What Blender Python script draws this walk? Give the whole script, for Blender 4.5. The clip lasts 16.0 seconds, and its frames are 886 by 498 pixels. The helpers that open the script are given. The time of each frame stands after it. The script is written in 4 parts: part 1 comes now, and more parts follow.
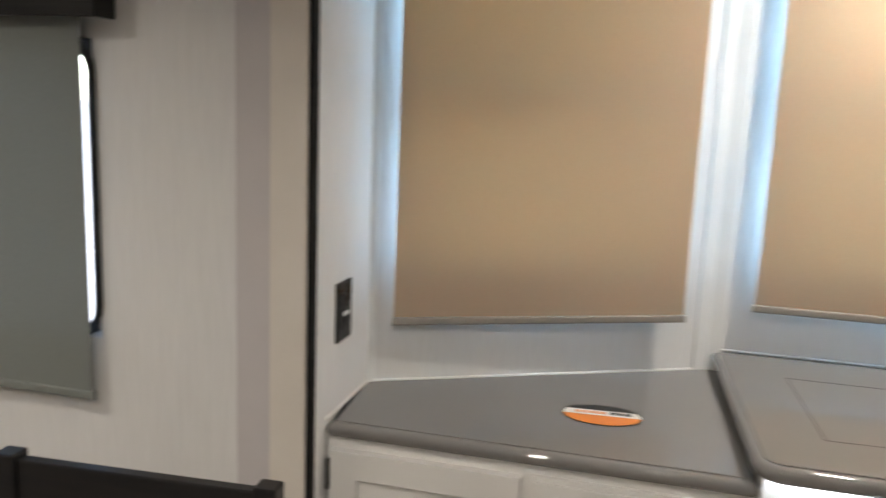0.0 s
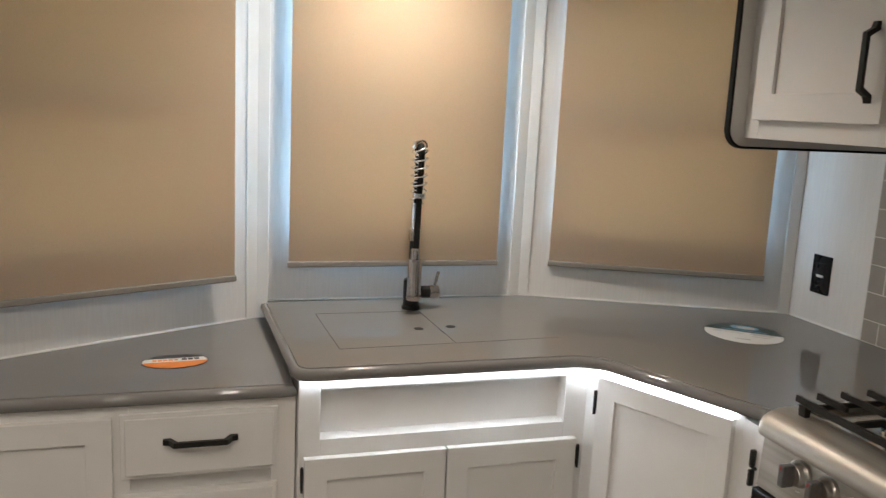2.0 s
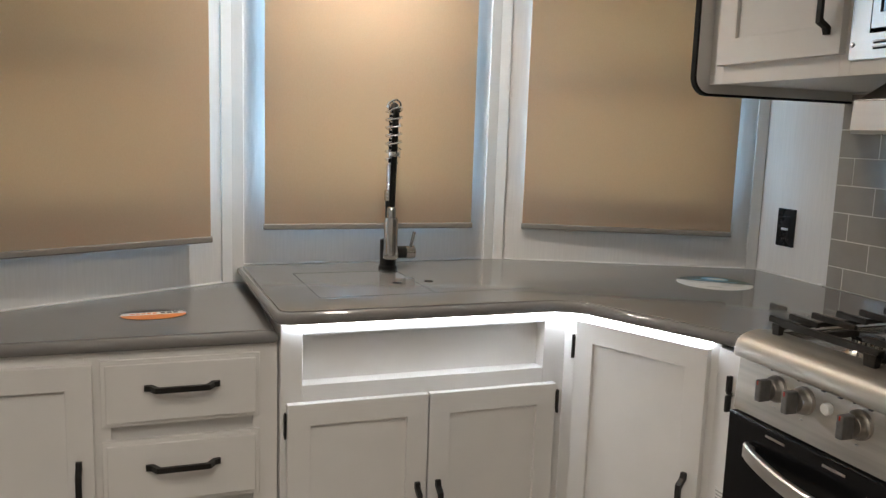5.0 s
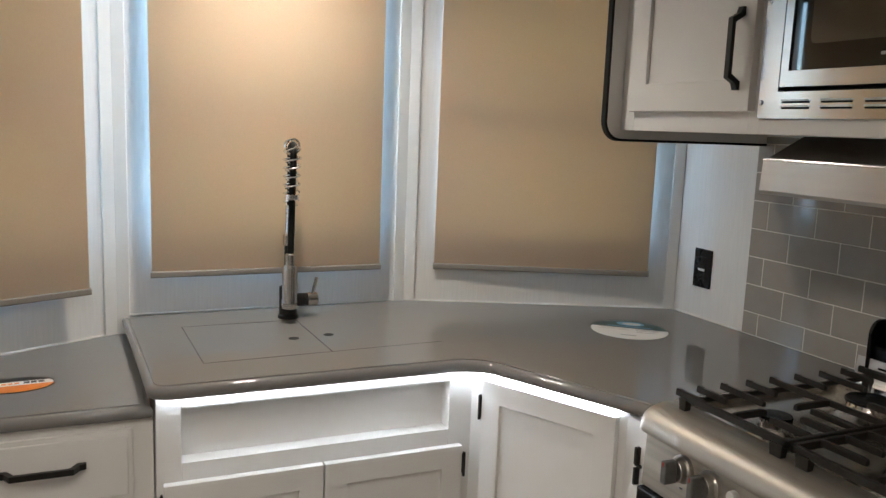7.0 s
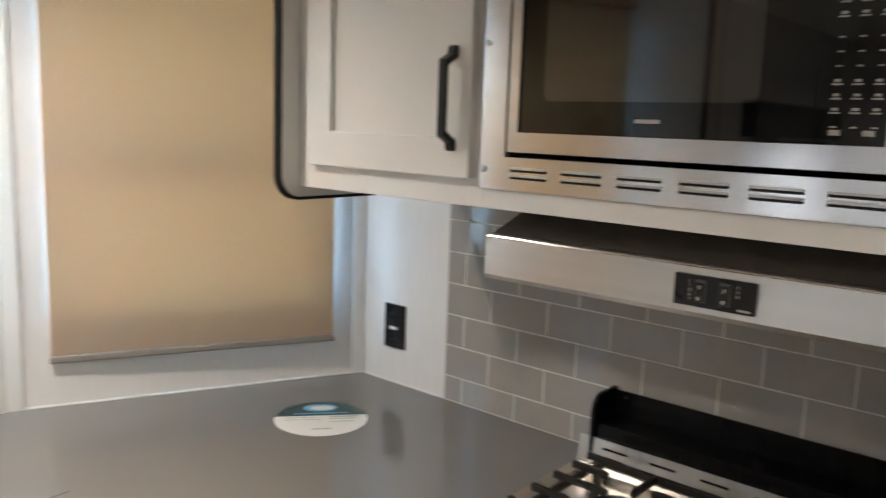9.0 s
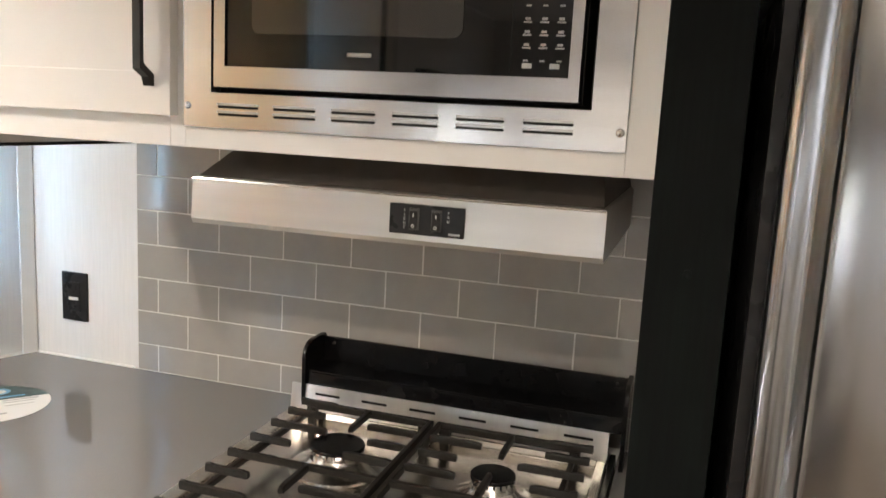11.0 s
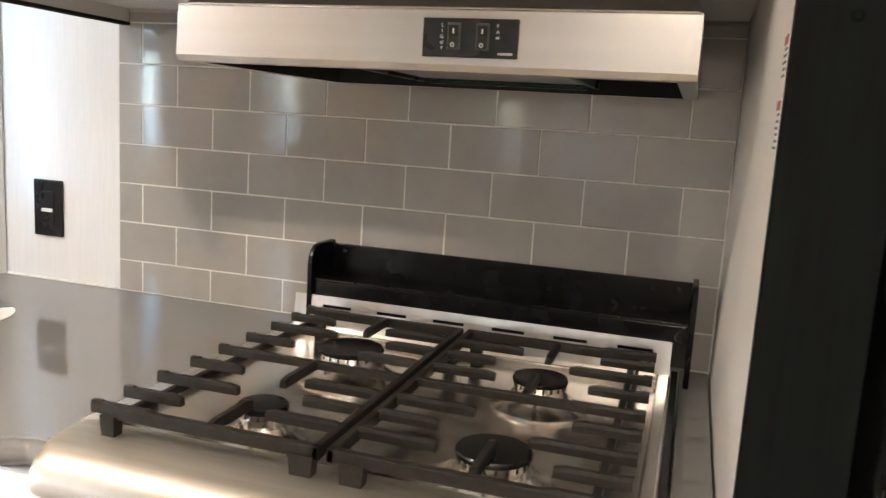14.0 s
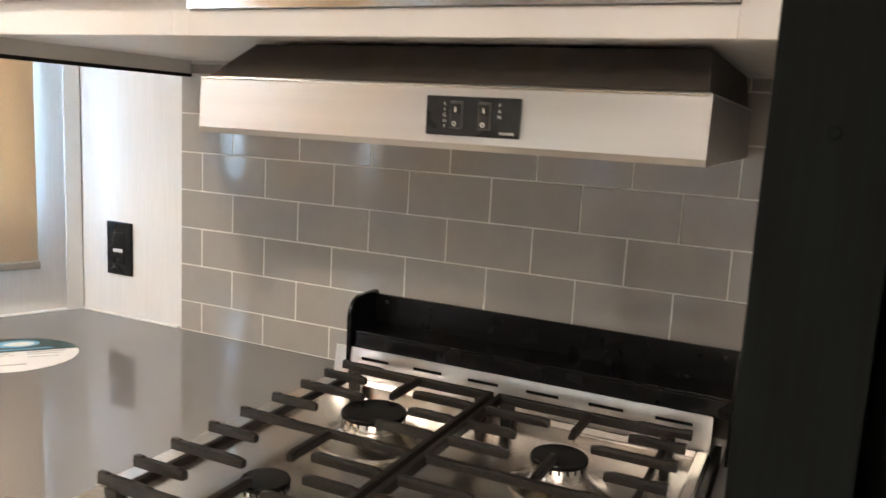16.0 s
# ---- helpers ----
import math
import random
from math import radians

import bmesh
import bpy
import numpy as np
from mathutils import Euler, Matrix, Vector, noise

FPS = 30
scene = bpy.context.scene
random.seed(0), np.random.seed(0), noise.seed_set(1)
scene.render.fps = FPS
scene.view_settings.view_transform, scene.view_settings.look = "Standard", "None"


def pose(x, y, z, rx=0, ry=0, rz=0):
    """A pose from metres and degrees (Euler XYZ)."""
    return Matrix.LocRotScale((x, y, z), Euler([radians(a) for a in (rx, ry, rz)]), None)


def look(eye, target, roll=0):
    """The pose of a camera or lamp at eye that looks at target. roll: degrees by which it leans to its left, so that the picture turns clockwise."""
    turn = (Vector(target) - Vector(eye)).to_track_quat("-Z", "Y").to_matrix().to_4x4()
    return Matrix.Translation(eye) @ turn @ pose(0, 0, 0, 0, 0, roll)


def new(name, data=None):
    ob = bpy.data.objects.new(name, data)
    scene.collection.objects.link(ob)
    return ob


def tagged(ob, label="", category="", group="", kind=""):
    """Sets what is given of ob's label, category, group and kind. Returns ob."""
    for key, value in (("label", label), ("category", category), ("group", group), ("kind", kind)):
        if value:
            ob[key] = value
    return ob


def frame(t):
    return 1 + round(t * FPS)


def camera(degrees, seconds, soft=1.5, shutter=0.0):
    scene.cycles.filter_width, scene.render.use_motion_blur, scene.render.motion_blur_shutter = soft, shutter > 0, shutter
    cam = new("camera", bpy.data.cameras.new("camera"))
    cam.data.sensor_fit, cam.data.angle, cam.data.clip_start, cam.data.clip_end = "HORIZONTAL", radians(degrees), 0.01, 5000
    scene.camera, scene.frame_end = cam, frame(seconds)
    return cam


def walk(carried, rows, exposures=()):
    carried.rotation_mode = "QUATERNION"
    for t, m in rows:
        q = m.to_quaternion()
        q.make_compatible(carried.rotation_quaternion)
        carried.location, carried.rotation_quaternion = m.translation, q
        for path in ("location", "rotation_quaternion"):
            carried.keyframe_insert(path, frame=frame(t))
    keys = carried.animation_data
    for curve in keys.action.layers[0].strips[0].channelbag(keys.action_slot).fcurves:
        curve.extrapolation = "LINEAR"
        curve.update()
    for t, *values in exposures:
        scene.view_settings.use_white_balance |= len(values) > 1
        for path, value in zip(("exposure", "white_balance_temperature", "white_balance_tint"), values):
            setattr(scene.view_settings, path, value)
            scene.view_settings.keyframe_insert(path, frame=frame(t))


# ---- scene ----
cam = camera(58.1, 16.0, soft=1.4, shutter=0.4)
PATH = [
    (0, (0.164, 0.24, 1.432), (-0.314, 2.151, 1.087), 2.3),
    (0.5, (0.17, 0.087, 1.467), (0.179, 2.06, 1.139), 2.4),
    (1, (0.217, -0.067, 1.446), (0.466, 1.889, 1.115), 1.7),
    (1.5, (0.217, -0.138, 1.464), (0.652, 1.785, 1.126), 2.4),
    (2, (0.168, -0.174, 1.478), (0.759, 1.706, 1.136), 2.8),
    (2.5, (0.115, -0.192, 1.463), (0.782, 1.662, 1.122), 2.8),
    (3, (0.086, -0.201, 1.413), (0.768, 1.646, 1.064), 2.4),
    (3.5, (0.091, -0.197, 1.339), (0.772, 1.65, 0.991), 2.0),
    (3.7, (0.102, -0.198, 1.305), (0.779, 1.652, 0.96), 1.9),
    (5.8, (0.164, -0.217, 1.338), (0.831, 1.649, 1.066), 2.2),
    (6, (0.188, -0.217, 1.389), (0.85, 1.649, 1.107), 2.3),
    (6.5, (0.227, -0.194, 1.445), (0.969, 1.64, 1.148), 2.3),
    (7, (0.27, -0.111, 1.44), (1.08, 1.692, 1.137), 2.2),
    (7.5, (0.32, 0.013, 1.454), (1.152, 1.805, 1.143), 2.1),
    (8, (0.384, 0.123, 1.471), (1.333, 1.857, 1.165), 2.3),
    (8.5, (0.465, 0.221, 1.535), (1.704, 1.761, 1.233), 2.7),
    (9, (0.488, 0.304, 1.57), (1.986, 1.592, 1.261), 2.0),
    (9.5, (0.495, 0.327, 1.595), (2.269, 1.196, 1.284), 3.0),
    (9.7, (0.497, 0.319, 1.61), (2.32, 1.082, 1.302), 3.1),
    (11.8, (0.428, 0.387, 1.397), (2.317, 0.956, 1.071), 3.0),
    (12, (0.43, 0.395, 1.372), (2.319, 0.967, 1.046), 2.9),
    (12.5, (0.439, 0.412, 1.344), (2.326, 0.989, 1.018), 3.5),
    (13, (0.477, 0.46, 1.315), (2.364, 1.039, 0.989), 3.5),
    (13.5, (0.558, 0.464, 1.297), (2.446, 1.041, 0.977), 3.3),
    (14, (0.615, 0.444, 1.282), (2.504, 1.022, 0.964), 3.5),
    (14.5, (0.669, 0.371, 1.271), (2.555, 0.956, 0.957), 3.9),
    (15, (0.724, 0.296, 1.229), (2.591, 0.952, 0.939), 3.9),
    (15.5, (0.725, 0.304, 1.305), (2.527, 1.114, 0.998), 3.6),
    (16, (0.687, 0.352, 1.366), (2.477, 1.186, 1.046), 3.1),
]
walk(cam, [(t, look(eye, target, roll)) for t, eye, target, roll in PATH],
     [(0.0, 3.83, 6500, 12), (1.0, 3.68, 6700, 13), (3.0, 3.50, 6700, 13), (7.5, 3.50, 6500, 12), (9.0, 4.12, 6500, 12), (9.5, 4.46, 6500, 12),
      (12.0, 4.86, 6900, 15), (13.5, 4.89, 6900, 15), (15.0, 5.42, 6950, 16), (15.5, 5.28, 6950, 16), (16.0, 4.95, 6950, 16)])

# ---- world, large lights ----
world = bpy.data.worlds.new("sky")
scene.world = world
world.use_nodes = True
wn, wl = world.node_tree.nodes, world.node_tree.links
sky = wn.new("ShaderNodeTexSky")
sky.sky_type, sky.sun_disc = "NISHITA", False
sky.sun_elevation, sky.sun_rotation = radians(40), radians(160)
wl.new(sky.outputs[0], wn["Background"].inputs[0])
wn["Background"].inputs[1].default_value = 0.11

sun = new("sun", bpy.data.lights.new("sun", "SUN"))
sun.data.energy, sun.data.angle, sun.data.color = 3.0, radians(0.6), (1.0, 0.93, 0.84)
sun.matrix_world = look((2, -6, 8), (0.6, 1.0, 0.0))

WARM = (1.0, 0.915, 0.785)
CEIL = 2.05
# ceiling puck lamps, unseen; all but the first added to brighten: x, y, watts
PUCKS = [(0.70, 1.76, 0.62), (0.27, 0.43, 0.42), (0.15, -0.70, 0.25), (0.95, -1.3, 0.30), (-0.25, -0.15, 0.80), (0.0, -1.9, 0.38), (-1.35, 0.60, 0.48)]
for px, py, watts in PUCKS:
    lamp = new("unseen_puck_light", bpy.data.lights.new("unseen_puck_light", "AREA"))
    lamp.data.shape, lamp.data.size, lamp.data.energy, lamp.data.color = "DISK", 0.09, watts, WARM
    lamp.data.spread = radians(150)
    lamp.location = (px, py, CEIL - 0.022)
# blue skylight in the three bay window openings: x, y, turn, watts
for wx, wy, turn, watts in ((-0.07, 2.00, 24.8, 0.52), (0.735, 2.235, 0.0, 0.80), (1.56, 2.045, -24.6, 0.62)):
    lamp = new("window_skylight", bpy.data.lights.new("window_skylight", "AREA"))
    lamp.data.shape, lamp.data.size, lamp.data.size_y = "RECTANGLE", 0.60, 0.86
    lamp.data.energy, lamp.data.color = watts, (0.35, 0.72, 1.0)
    lamp.matrix_world = pose(wx, wy, 1.52, -90, 0, turn)


# ---- materials ----
def material(name, color, rough=0.5, metal=0.0, color2=None, scale=40.0, stretch=(1, 1, 1), bump=0.0, bump_scale=200.0,
             bump_stretch=(1, 1, 1), rough_var=0.0, stain=0.0, coat=0.0, per_object=0.0, detail=4.0, spec=0.5):
    m = bpy.data.materials.new(name)
    m.use_nodes = True
    n, l = m.node_tree.nodes, m.node_tree.links
    b = n["Principled BSDF"]
    b.inputs["Roughness"].default_value, b.inputs["Metallic"].default_value = rough, metal
    b.inputs["Coat Weight"].default_value, b.inputs["Specular IOR Level"].default_value = coat, spec
    tc = n.new("ShaderNodeTexCoord")
    geo = n.new("ShaderNodeNewGeometry")

    def noise_at(sc, st, det=detail):
        mp = n.new("ShaderNodeMapping")
        mp.inputs["Scale"].default_value = st
        l.new(geo.outputs["Position"], mp.inputs["Vector"])
        t = n.new("ShaderNodeTexNoise")
        t.inputs["Scale"].default_value, t.inputs["Detail"].default_value = sc, det
        l.new(mp.outputs[0], t.inputs["Vector"])
        return t

    c2 = color2 or tuple(c * 0.9 for c in color)
    t = noise_at(scale, stretch)
    ramp = n.new("ShaderNodeMix")
    ramp.data_type = "RGBA"
    ramp.inputs["A"].default_value, ramp.inputs["B"].default_value = (*color, 1), (*c2, 1)
    sharp = n.new("ShaderNodeMapRange")
    sharp.inputs["From Min"].default_value, sharp.inputs["From Max"].default_value = 0.32, 0.68
    l.new(t.outputs[0], sharp.inputs["Value"])
    l.new(sharp.outputs[0], ramp.inputs["Factor"])
    out = ramp.outputs["Result"]
    if stain:
        big = noise_at(3.5, (1, 1, 1), 3)
        mix = n.new("ShaderNodeMix")
        mix.data_type, mix.blend_type = "RGBA", "MULTIPLY"
        rng = n.new("ShaderNodeMapRange")
        rng.inputs["To Min"].default_value, rng.inputs["To Max"].default_value = 1 - stain, 1.0
        rng.inputs["From Min"].default_value, rng.inputs["From Max"].default_value = 0.3, 0.7
        l.new(big.outputs[0], rng.inputs["Value"])
        mix.inputs["Factor"].default_value = 1.0
        l.new(out, mix.inputs["A"])
        l.new(rng.outputs[0], mix.inputs["B"])
        out = mix.outputs["Result"]
    if per_object:
        info = n.new("ShaderNodeObjectInfo")
        hsv = n.new("ShaderNodeHueSaturation")
        rng = n.new("ShaderNodeMapRange")
        rng.inputs["To Min"].default_value, rng.inputs["To Max"].default_value = 1 - per_object, 1 + per_object
        l.new(info.outputs["Random"], rng.inputs["Value"])
        l.new(rng.outputs[0], hsv.inputs["Value"])
        l.new(out, hsv.inputs["Color"])
        out = hsv.outputs[0]
    l.new(out, b.inputs["Base Color"])
    if rough_var:
        r = noise_at(14, (1, 1, 1), 5)
        rr = n.new("ShaderNodeMapRange")
        rr.inputs["To Min"].default_value, rr.inputs["To Max"].default_value = max(rough - rough_var, 0.02), rough + rough_var
        l.new(r.outputs[0], rr.inputs["Value"])
        l.new(rr.outputs[0], b.inputs["Roughness"])
    if bump:
        bt = noise_at(bump_scale, bump_stretch, 3)
        bp = n.new("ShaderNodeBump")
        bp.inputs["Strength"].default_value, bp.inputs["Distance"].default_value = bump, 0.0008
        l.new(bt.outputs[0], bp.inputs["Height"])
        l.new(bp.outputs[0], b.inputs["Normal"])
    return m


WALL = material("linen_wall", (0.78, 0.775, 0.77), 0.55, color2=(0.735, 0.73, 0.725), scale=190, stretch=(1, 1, 0.06), bump=0.25, bump_scale=260, bump_stretch=(1, 1, 0.05), stain=0.05)
CAB = material("cabinet_white", (0.80, 0.79, 0.775), 0.38, color2=(0.77, 0.76, 0.745), scale=9, bump=0.06, bump_scale=90, stain=0.04, rough_var=0.05)
COUNTER = material("solid_counter", (0.192, 0.188, 0.184), 0.05, spec=0.6, color2=(0.208, 0.204, 0.200), scale=420, bump=0.01, bump_scale=300, stain=0.05, rough_var=0.02)
TRIM = material("trim_white", (0.80, 0.80, 0.79), 0.42, color2=(0.75, 0.75, 0.74), scale=8, bump=0.05, bump_scale=60, stain=0.04)
FASCIA = material("cream_fascia", (0.76, 0.71, 0.65), 0.42, color2=(0.72, 0.67, 0.61), scale=10, bump=0.05, bump_scale=90, stain=0.05)
JTRIM = material("mauve_trim", (0.60, 0.565, 0.57), 0.5, color2=(0.57, 0.54, 0.545), scale=12, bump=0.05, stain=0.04)
BLACK = material("black_metal", (0.012, 0.012, 0.012), 0.42, spec=0.3, color2=(0.018, 0.017, 0.016), scale=60, bump=0.05, rough_var=0.06)
PLASTIC = material("black_plastic", (0.010, 0.010, 0.011), 0.28, spec=0.3, color2=(0.016, 0.016, 0.017), scale=70, bump=0.04, rough_var=0.05)
ENAMEL = material("black_enamel", (0.004, 0.004, 0.0045), 0.24, spec=0.2, color2=(0.006, 0.006, 0.0065), scale=30)
IRON = material("cast_iron", (0.011, 0.0095, 0.008), 0.45, spec=0.25, color2=(0.019, 0.016, 0.014), scale=160, bump=0.15, bump_scale=300, rough_var=0.08)
STEEL = material("brushed_steel", (0.60, 0.578, 0.556), 0.30, metal=1.0, color2=(0.55, 0.53, 0.51), scale=45, stretch=(1, 0.04, 1))
STEEL_V = material("brushed_steel_upright", (0.68, 0.665, 0.645), 0.32, metal=1.0, color2=(0.58, 0.565, 0.55), scale=45, stretch=(1, 1, 0.04))
# steel with the shade on the hood top in its colour
SHADED_STEEL = material("shaded_steel", (0.10, 0.09, 0.08), 0.45, metal=0.6, color2=(0.08, 0.07, 0.062), scale=30)
STEEL_SOFT = material("soft_brushed_steel", (0.58, 0.55, 0.50), 0.50, metal=1.0, color2=(0.395, 0.368, 0.328), scale=45, stretch=(1, 0.04, 1))
STEEL_PAN = material("polished_steel", (0.72, 0.685, 0.635), 0.24, metal=1.0, color2=(0.67, 0.635, 0.59), scale=40, stretch=(1, 0.05, 1))
STEEL_T = material("trim_steel", (0.70, 0.685, 0.67), 0.17, metal=1.0, bump=0.12, bump_scale=9, color2=(0.63, 0.61, 0.585), scale=45, stretch=(1, 0.04, 1))
FRIDGESTEEL = material("fridge_steel", (0.35, 0.343, 0.34), 0.19, metal=1.0, color2=(0.31, 0.304, 0.30), scale=60, stretch=(1, 1, 0.03))
CHROME = material("chrome", (0.84, 0.83, 0.82), 0.13, metal=1.0, color2=(0.70, 0.69, 0.68), scale=40, rough_var=0.03)
NICKEL = material("brushed_nickel", (0.62, 0.595, 0.56), 0.20, metal=1.0, color2=(0.52, 0.495, 0.465), scale=60)
KNOBGREY = material("knob_grey", (0.22, 0.22, 0.22), 0.30, metal=0.7, color2=(0.18, 0.18, 0.18), scale=90)
ROCKER = material("rocker_grey", (0.07, 0.07, 0.07), 0.4, color2=(0.06, 0.06, 0.06), scale=90)
GLASSBLK = material("black_glass", (0.004, 0.004, 0.0045), 0.03, spec=0.5, color2=(0.006, 0.006, 0.0065), scale=20, coat=0.3)
WINSCREEN = material("oven_screen", (0.030, 0.027, 0.024), 0.05, spec=0.9, color2=(0.028, 0.025, 0.022), scale=90, coat=1.0)
TILE = material("taupe_tile", (0.35, 0.33, 0.308), 0.10, color2=(0.325, 0.306, 0.286), scale=22, bump=0.06, bump_scale=25, rough_var=0.04, per_object=0.05)
GROUT = material("light_grout", (0.70, 0.68, 0.64), 0.85, color2=(0.60, 0.58, 0.55), scale=120, bump=0.3)
CEILING = material("ceiling_white", (0.80, 0.79, 0.77), 0.7, color2=(0.77, 0.76, 0.74), scale=60, bump=0.2)
FLOOR = material("plank_vinyl", (0.30, 0.25, 0.20), 0.45, color2=(0.20, 0.165, 0.13), scale=14, stretch=(1, 0.08, 1), bump=0.15, stain=0.15)
PANELBLK = material("black_stained_panel", (0.0060, 0.0080, 0.0078), 0.6, spec=0.05, color2=(0.005, 0.0055, 0.006), scale=160, stretch=(1, 1, 0.05), bump=0.35, bump_scale=200, bump_stretch=(1, 1, 0.05), rough_var=0.05)
RUBBER = material("black_rubber", (0.010, 0.009, 0.009), 0.7, spec=0.2, color2=(0.015, 0.014, 0.013), scale=80)
WOODBLK = material("black_chair_paint", (0.010, 0.010, 0.011), 0.35, spec=0.25, color2=(0.016, 0.015, 0.015), scale=70, stretch=(0.1, 1, 1), bump=0.1)
CAVITY = material("dark_cavity", (0.02, 0.02, 0.02), 0.7, spec=0.1, color2=(0.02, 0.02, 0.02), scale=50)
PAPERWHITE = material("white_vinyl", (0.80, 0.80, 0.79), 0.35, color2=(0.77, 0.77, 0.76), scale=30)
ORANGE = material("orange_vinyl", (0.80, 0.26, 0.05), 0.35, color2=(0.76, 0.23, 0.04), scale=30)
INK = material("black_ink", (0.015, 0.014, 0.014), 0.4, color2=(0.02, 0.02, 0.02), scale=30)
TEAL = material("teal_vinyl", (0.035, 0.085, 0.09), 0.35, color2=(0.015, 0.035, 0.04), scale=60)
SKYBLUE = material("blue_vinyl", (0.10, 0.38, 0.62), 0.35, color2=(0.25, 0.5, 0.68), scale=60)
RED = material("red_ink", (0.40, 0.04, 0.03), 0.4, color2=(0.36, 0.035, 0.025), scale=30)
GREYINK = material("grey_ink", (0.45, 0.45, 0.45), 0.4, color2=(0.4, 0.4, 0.4), scale=30)
MARK = material("panel_marking", (0.42, 0.42, 0.41), 0.4, color2=(0.38, 0.38, 0.37), scale=30)
LETTER = material("switch_lettering", (0.70, 0.70, 0.68), 0.4, color2=(0.66, 0.66, 0.64), scale=30)
ASPHALT = material("outdoor_gravel", (0.24, 0.23, 0.22), 0.9, color2=(0.16, 0.155, 0.15), scale=6, bump=0.4, stain=0.2)


def fabric(name, color, through_share, glow=None):
    m = bpy.data.materials.new(name)
    m.use_nodes = True
    n, l = m.node_tree.nodes, m.node_tree.links
    n.remove(n["Principled BSDF"])
    geo = n.new("ShaderNodeNewGeometry")
    mp = n.new("ShaderNodeMapping")
    mp.inputs["Scale"].default_value = (1, 1, 0.25)
    l.new(geo.outputs["Position"], mp.inputs["Vector"])
    t = n.new("ShaderNodeTexNoise")
    t.inputs["Scale"].default_value, t.inputs["Detail"].default_value = 650, 2
    l.new(mp.outputs[0], t.inputs["Vector"])
    big = n.new("ShaderNodeTexNoise")
    big.inputs["Scale"].default_value = 2.5
    l.new(geo.outputs["Position"], big.inputs["Vector"])
    add = n.new("ShaderNodeMath")
    add.operation = "MULTIPLY_ADD"
    add.inputs[1].default_value = 0.25
    l.new(big.outputs[0], add.inputs[0])
    l.new(t.outputs[0], add.inputs[2])
    mix = n.new("ShaderNodeMix")
    mix.data_type = "RGBA"
    mix.inputs["A"].default_value = (*[c * 0.86 for c in color], 1)
    mix.inputs["B"].default_value = (*[c * 1.08 for c in color], 1)
    l.new(add.outputs[0], mix.inputs["Factor"])
    d, tr, sh = n.new("ShaderNodeBsdfDiffuse"), n.new("ShaderNodeBsdfTranslucent"), n.new("ShaderNodeMixShader")
    l.new(mix.outputs["Result"], d.inputs[0])
    tr.inputs[0].default_value = (*(glow or color), 1)
    bp = n.new("ShaderNodeBump")
    bp.inputs["Strength"].default_value, bp.inputs["Distance"].default_value = 0.3, 0.0005
    l.new(t.outputs[0], bp.inputs["Height"])
    l.new(bp.outputs[0], d.inputs["Normal"])
    sh.inputs[0].default_value = through_share
    l.new(d.outputs[0], sh.inputs[1])
    l.new(tr.outputs[0], sh.inputs[2])
    l.new(sh.outputs[0], n["Material Output"].inputs[0])
    return m


BLIND = fabric("blind_weave", (0.485, 0.525, 0.440), 0.42, (0.97, 0.420, 0.155))
LINING = fabric("blind_lining", (0.92, 0.92, 0.91), 0.29, (0.92, 0.92, 0.91))
GREYBLIND = fabric("grey_blind_weave", (0.22, 0.235, 0.225), 0.03)


def glowing(name, color, strength):
    m = bpy.data.materials.new(name)
    m.use_nodes = True
    b = m.node_tree.nodes["Principled BSDF"]
    b.inputs["Base Color"].default_value = (0.8, 0.8, 0.8, 1)
    b.inputs["Emission Color"].default_value, b.inputs["Emission Strength"].default_value = (*color, 1), strength
    return m


def clear_glass(name, tint=(1, 1, 1)):
    """A thin pane: straight through, with more gloss at a slant."""
    m = bpy.data.materials.new(name)
    m.use_nodes = True
    n, l = m.node_tree.nodes, m.node_tree.links
    n.remove(n["Principled BSDF"])
    t, g, f, mix = n.new("ShaderNodeBsdfTransparent"), n.new("ShaderNodeBsdfGlossy"), n.new("ShaderNodeLayerWeight"), n.new("ShaderNodeMixShader")
    t.inputs[0].default_value = (*tint, 1)
    g.inputs["Roughness"].default_value = 0.03
    f.inputs["Blend"].default_value = 0.5
    steep, gloss = n.new("ShaderNodeMath"), n.new("ShaderNodeMath")
    steep.operation, gloss.operation = "POWER", "MULTIPLY_ADD"
    steep.inputs[1].default_value, gloss.inputs[1].default_value, gloss.inputs[2].default_value = 5.0, 0.94, 0.05
    l.new(f.outputs["Facing"], steep.inputs[0])
    l.new(steep.outputs[0], gloss.inputs[0])
    l.new(gloss.outputs[0], mix.inputs[0])
    l.new(t.outputs[0], mix.inputs[1])
    l.new(g.outputs[0], mix.inputs[2])
    l.new(mix.outputs[0], n["Material Output"].inputs[0])
    return m


LED = glowing("led_strip", (0.82, 0.92, 1.0), 2.2)
DIODE = glowing("led_diode", (0.82, 0.92, 1.0), 9.0)
PUCKLENS = glowing("puck_lens", WARM, 0.8)
GLASS = clear_glass("window_glass", (0.95, 0.98, 1.0))
LENS = clear_glass("hood_lens", (0.55, 0.85, 0.82))


# ---- mesh helpers ----
def finish(bm, name, mat, smooth=False):
    me = bpy.data.meshes.new(name)
    bmesh.ops.recalc_face_normals(bm, faces=bm.faces)
    if smooth:
        for fc in bm.faces:
            fc.smooth = True
        for e in bm.edges:
            if len(e.link_faces) == 2 and e.calc_face_angle(0) > 0.6:
                e.smooth = False
    bm.to_mesh(me)
    bm.free()
    me.materials.append(mat)
    return me


def part(name, bm, mat, parent=None, label="", smooth=False):
    ob = new(name, finish(bm, name, mat, smooth))
    ob.parent = parent
    if label:
        tagged(ob, label)
    return ob


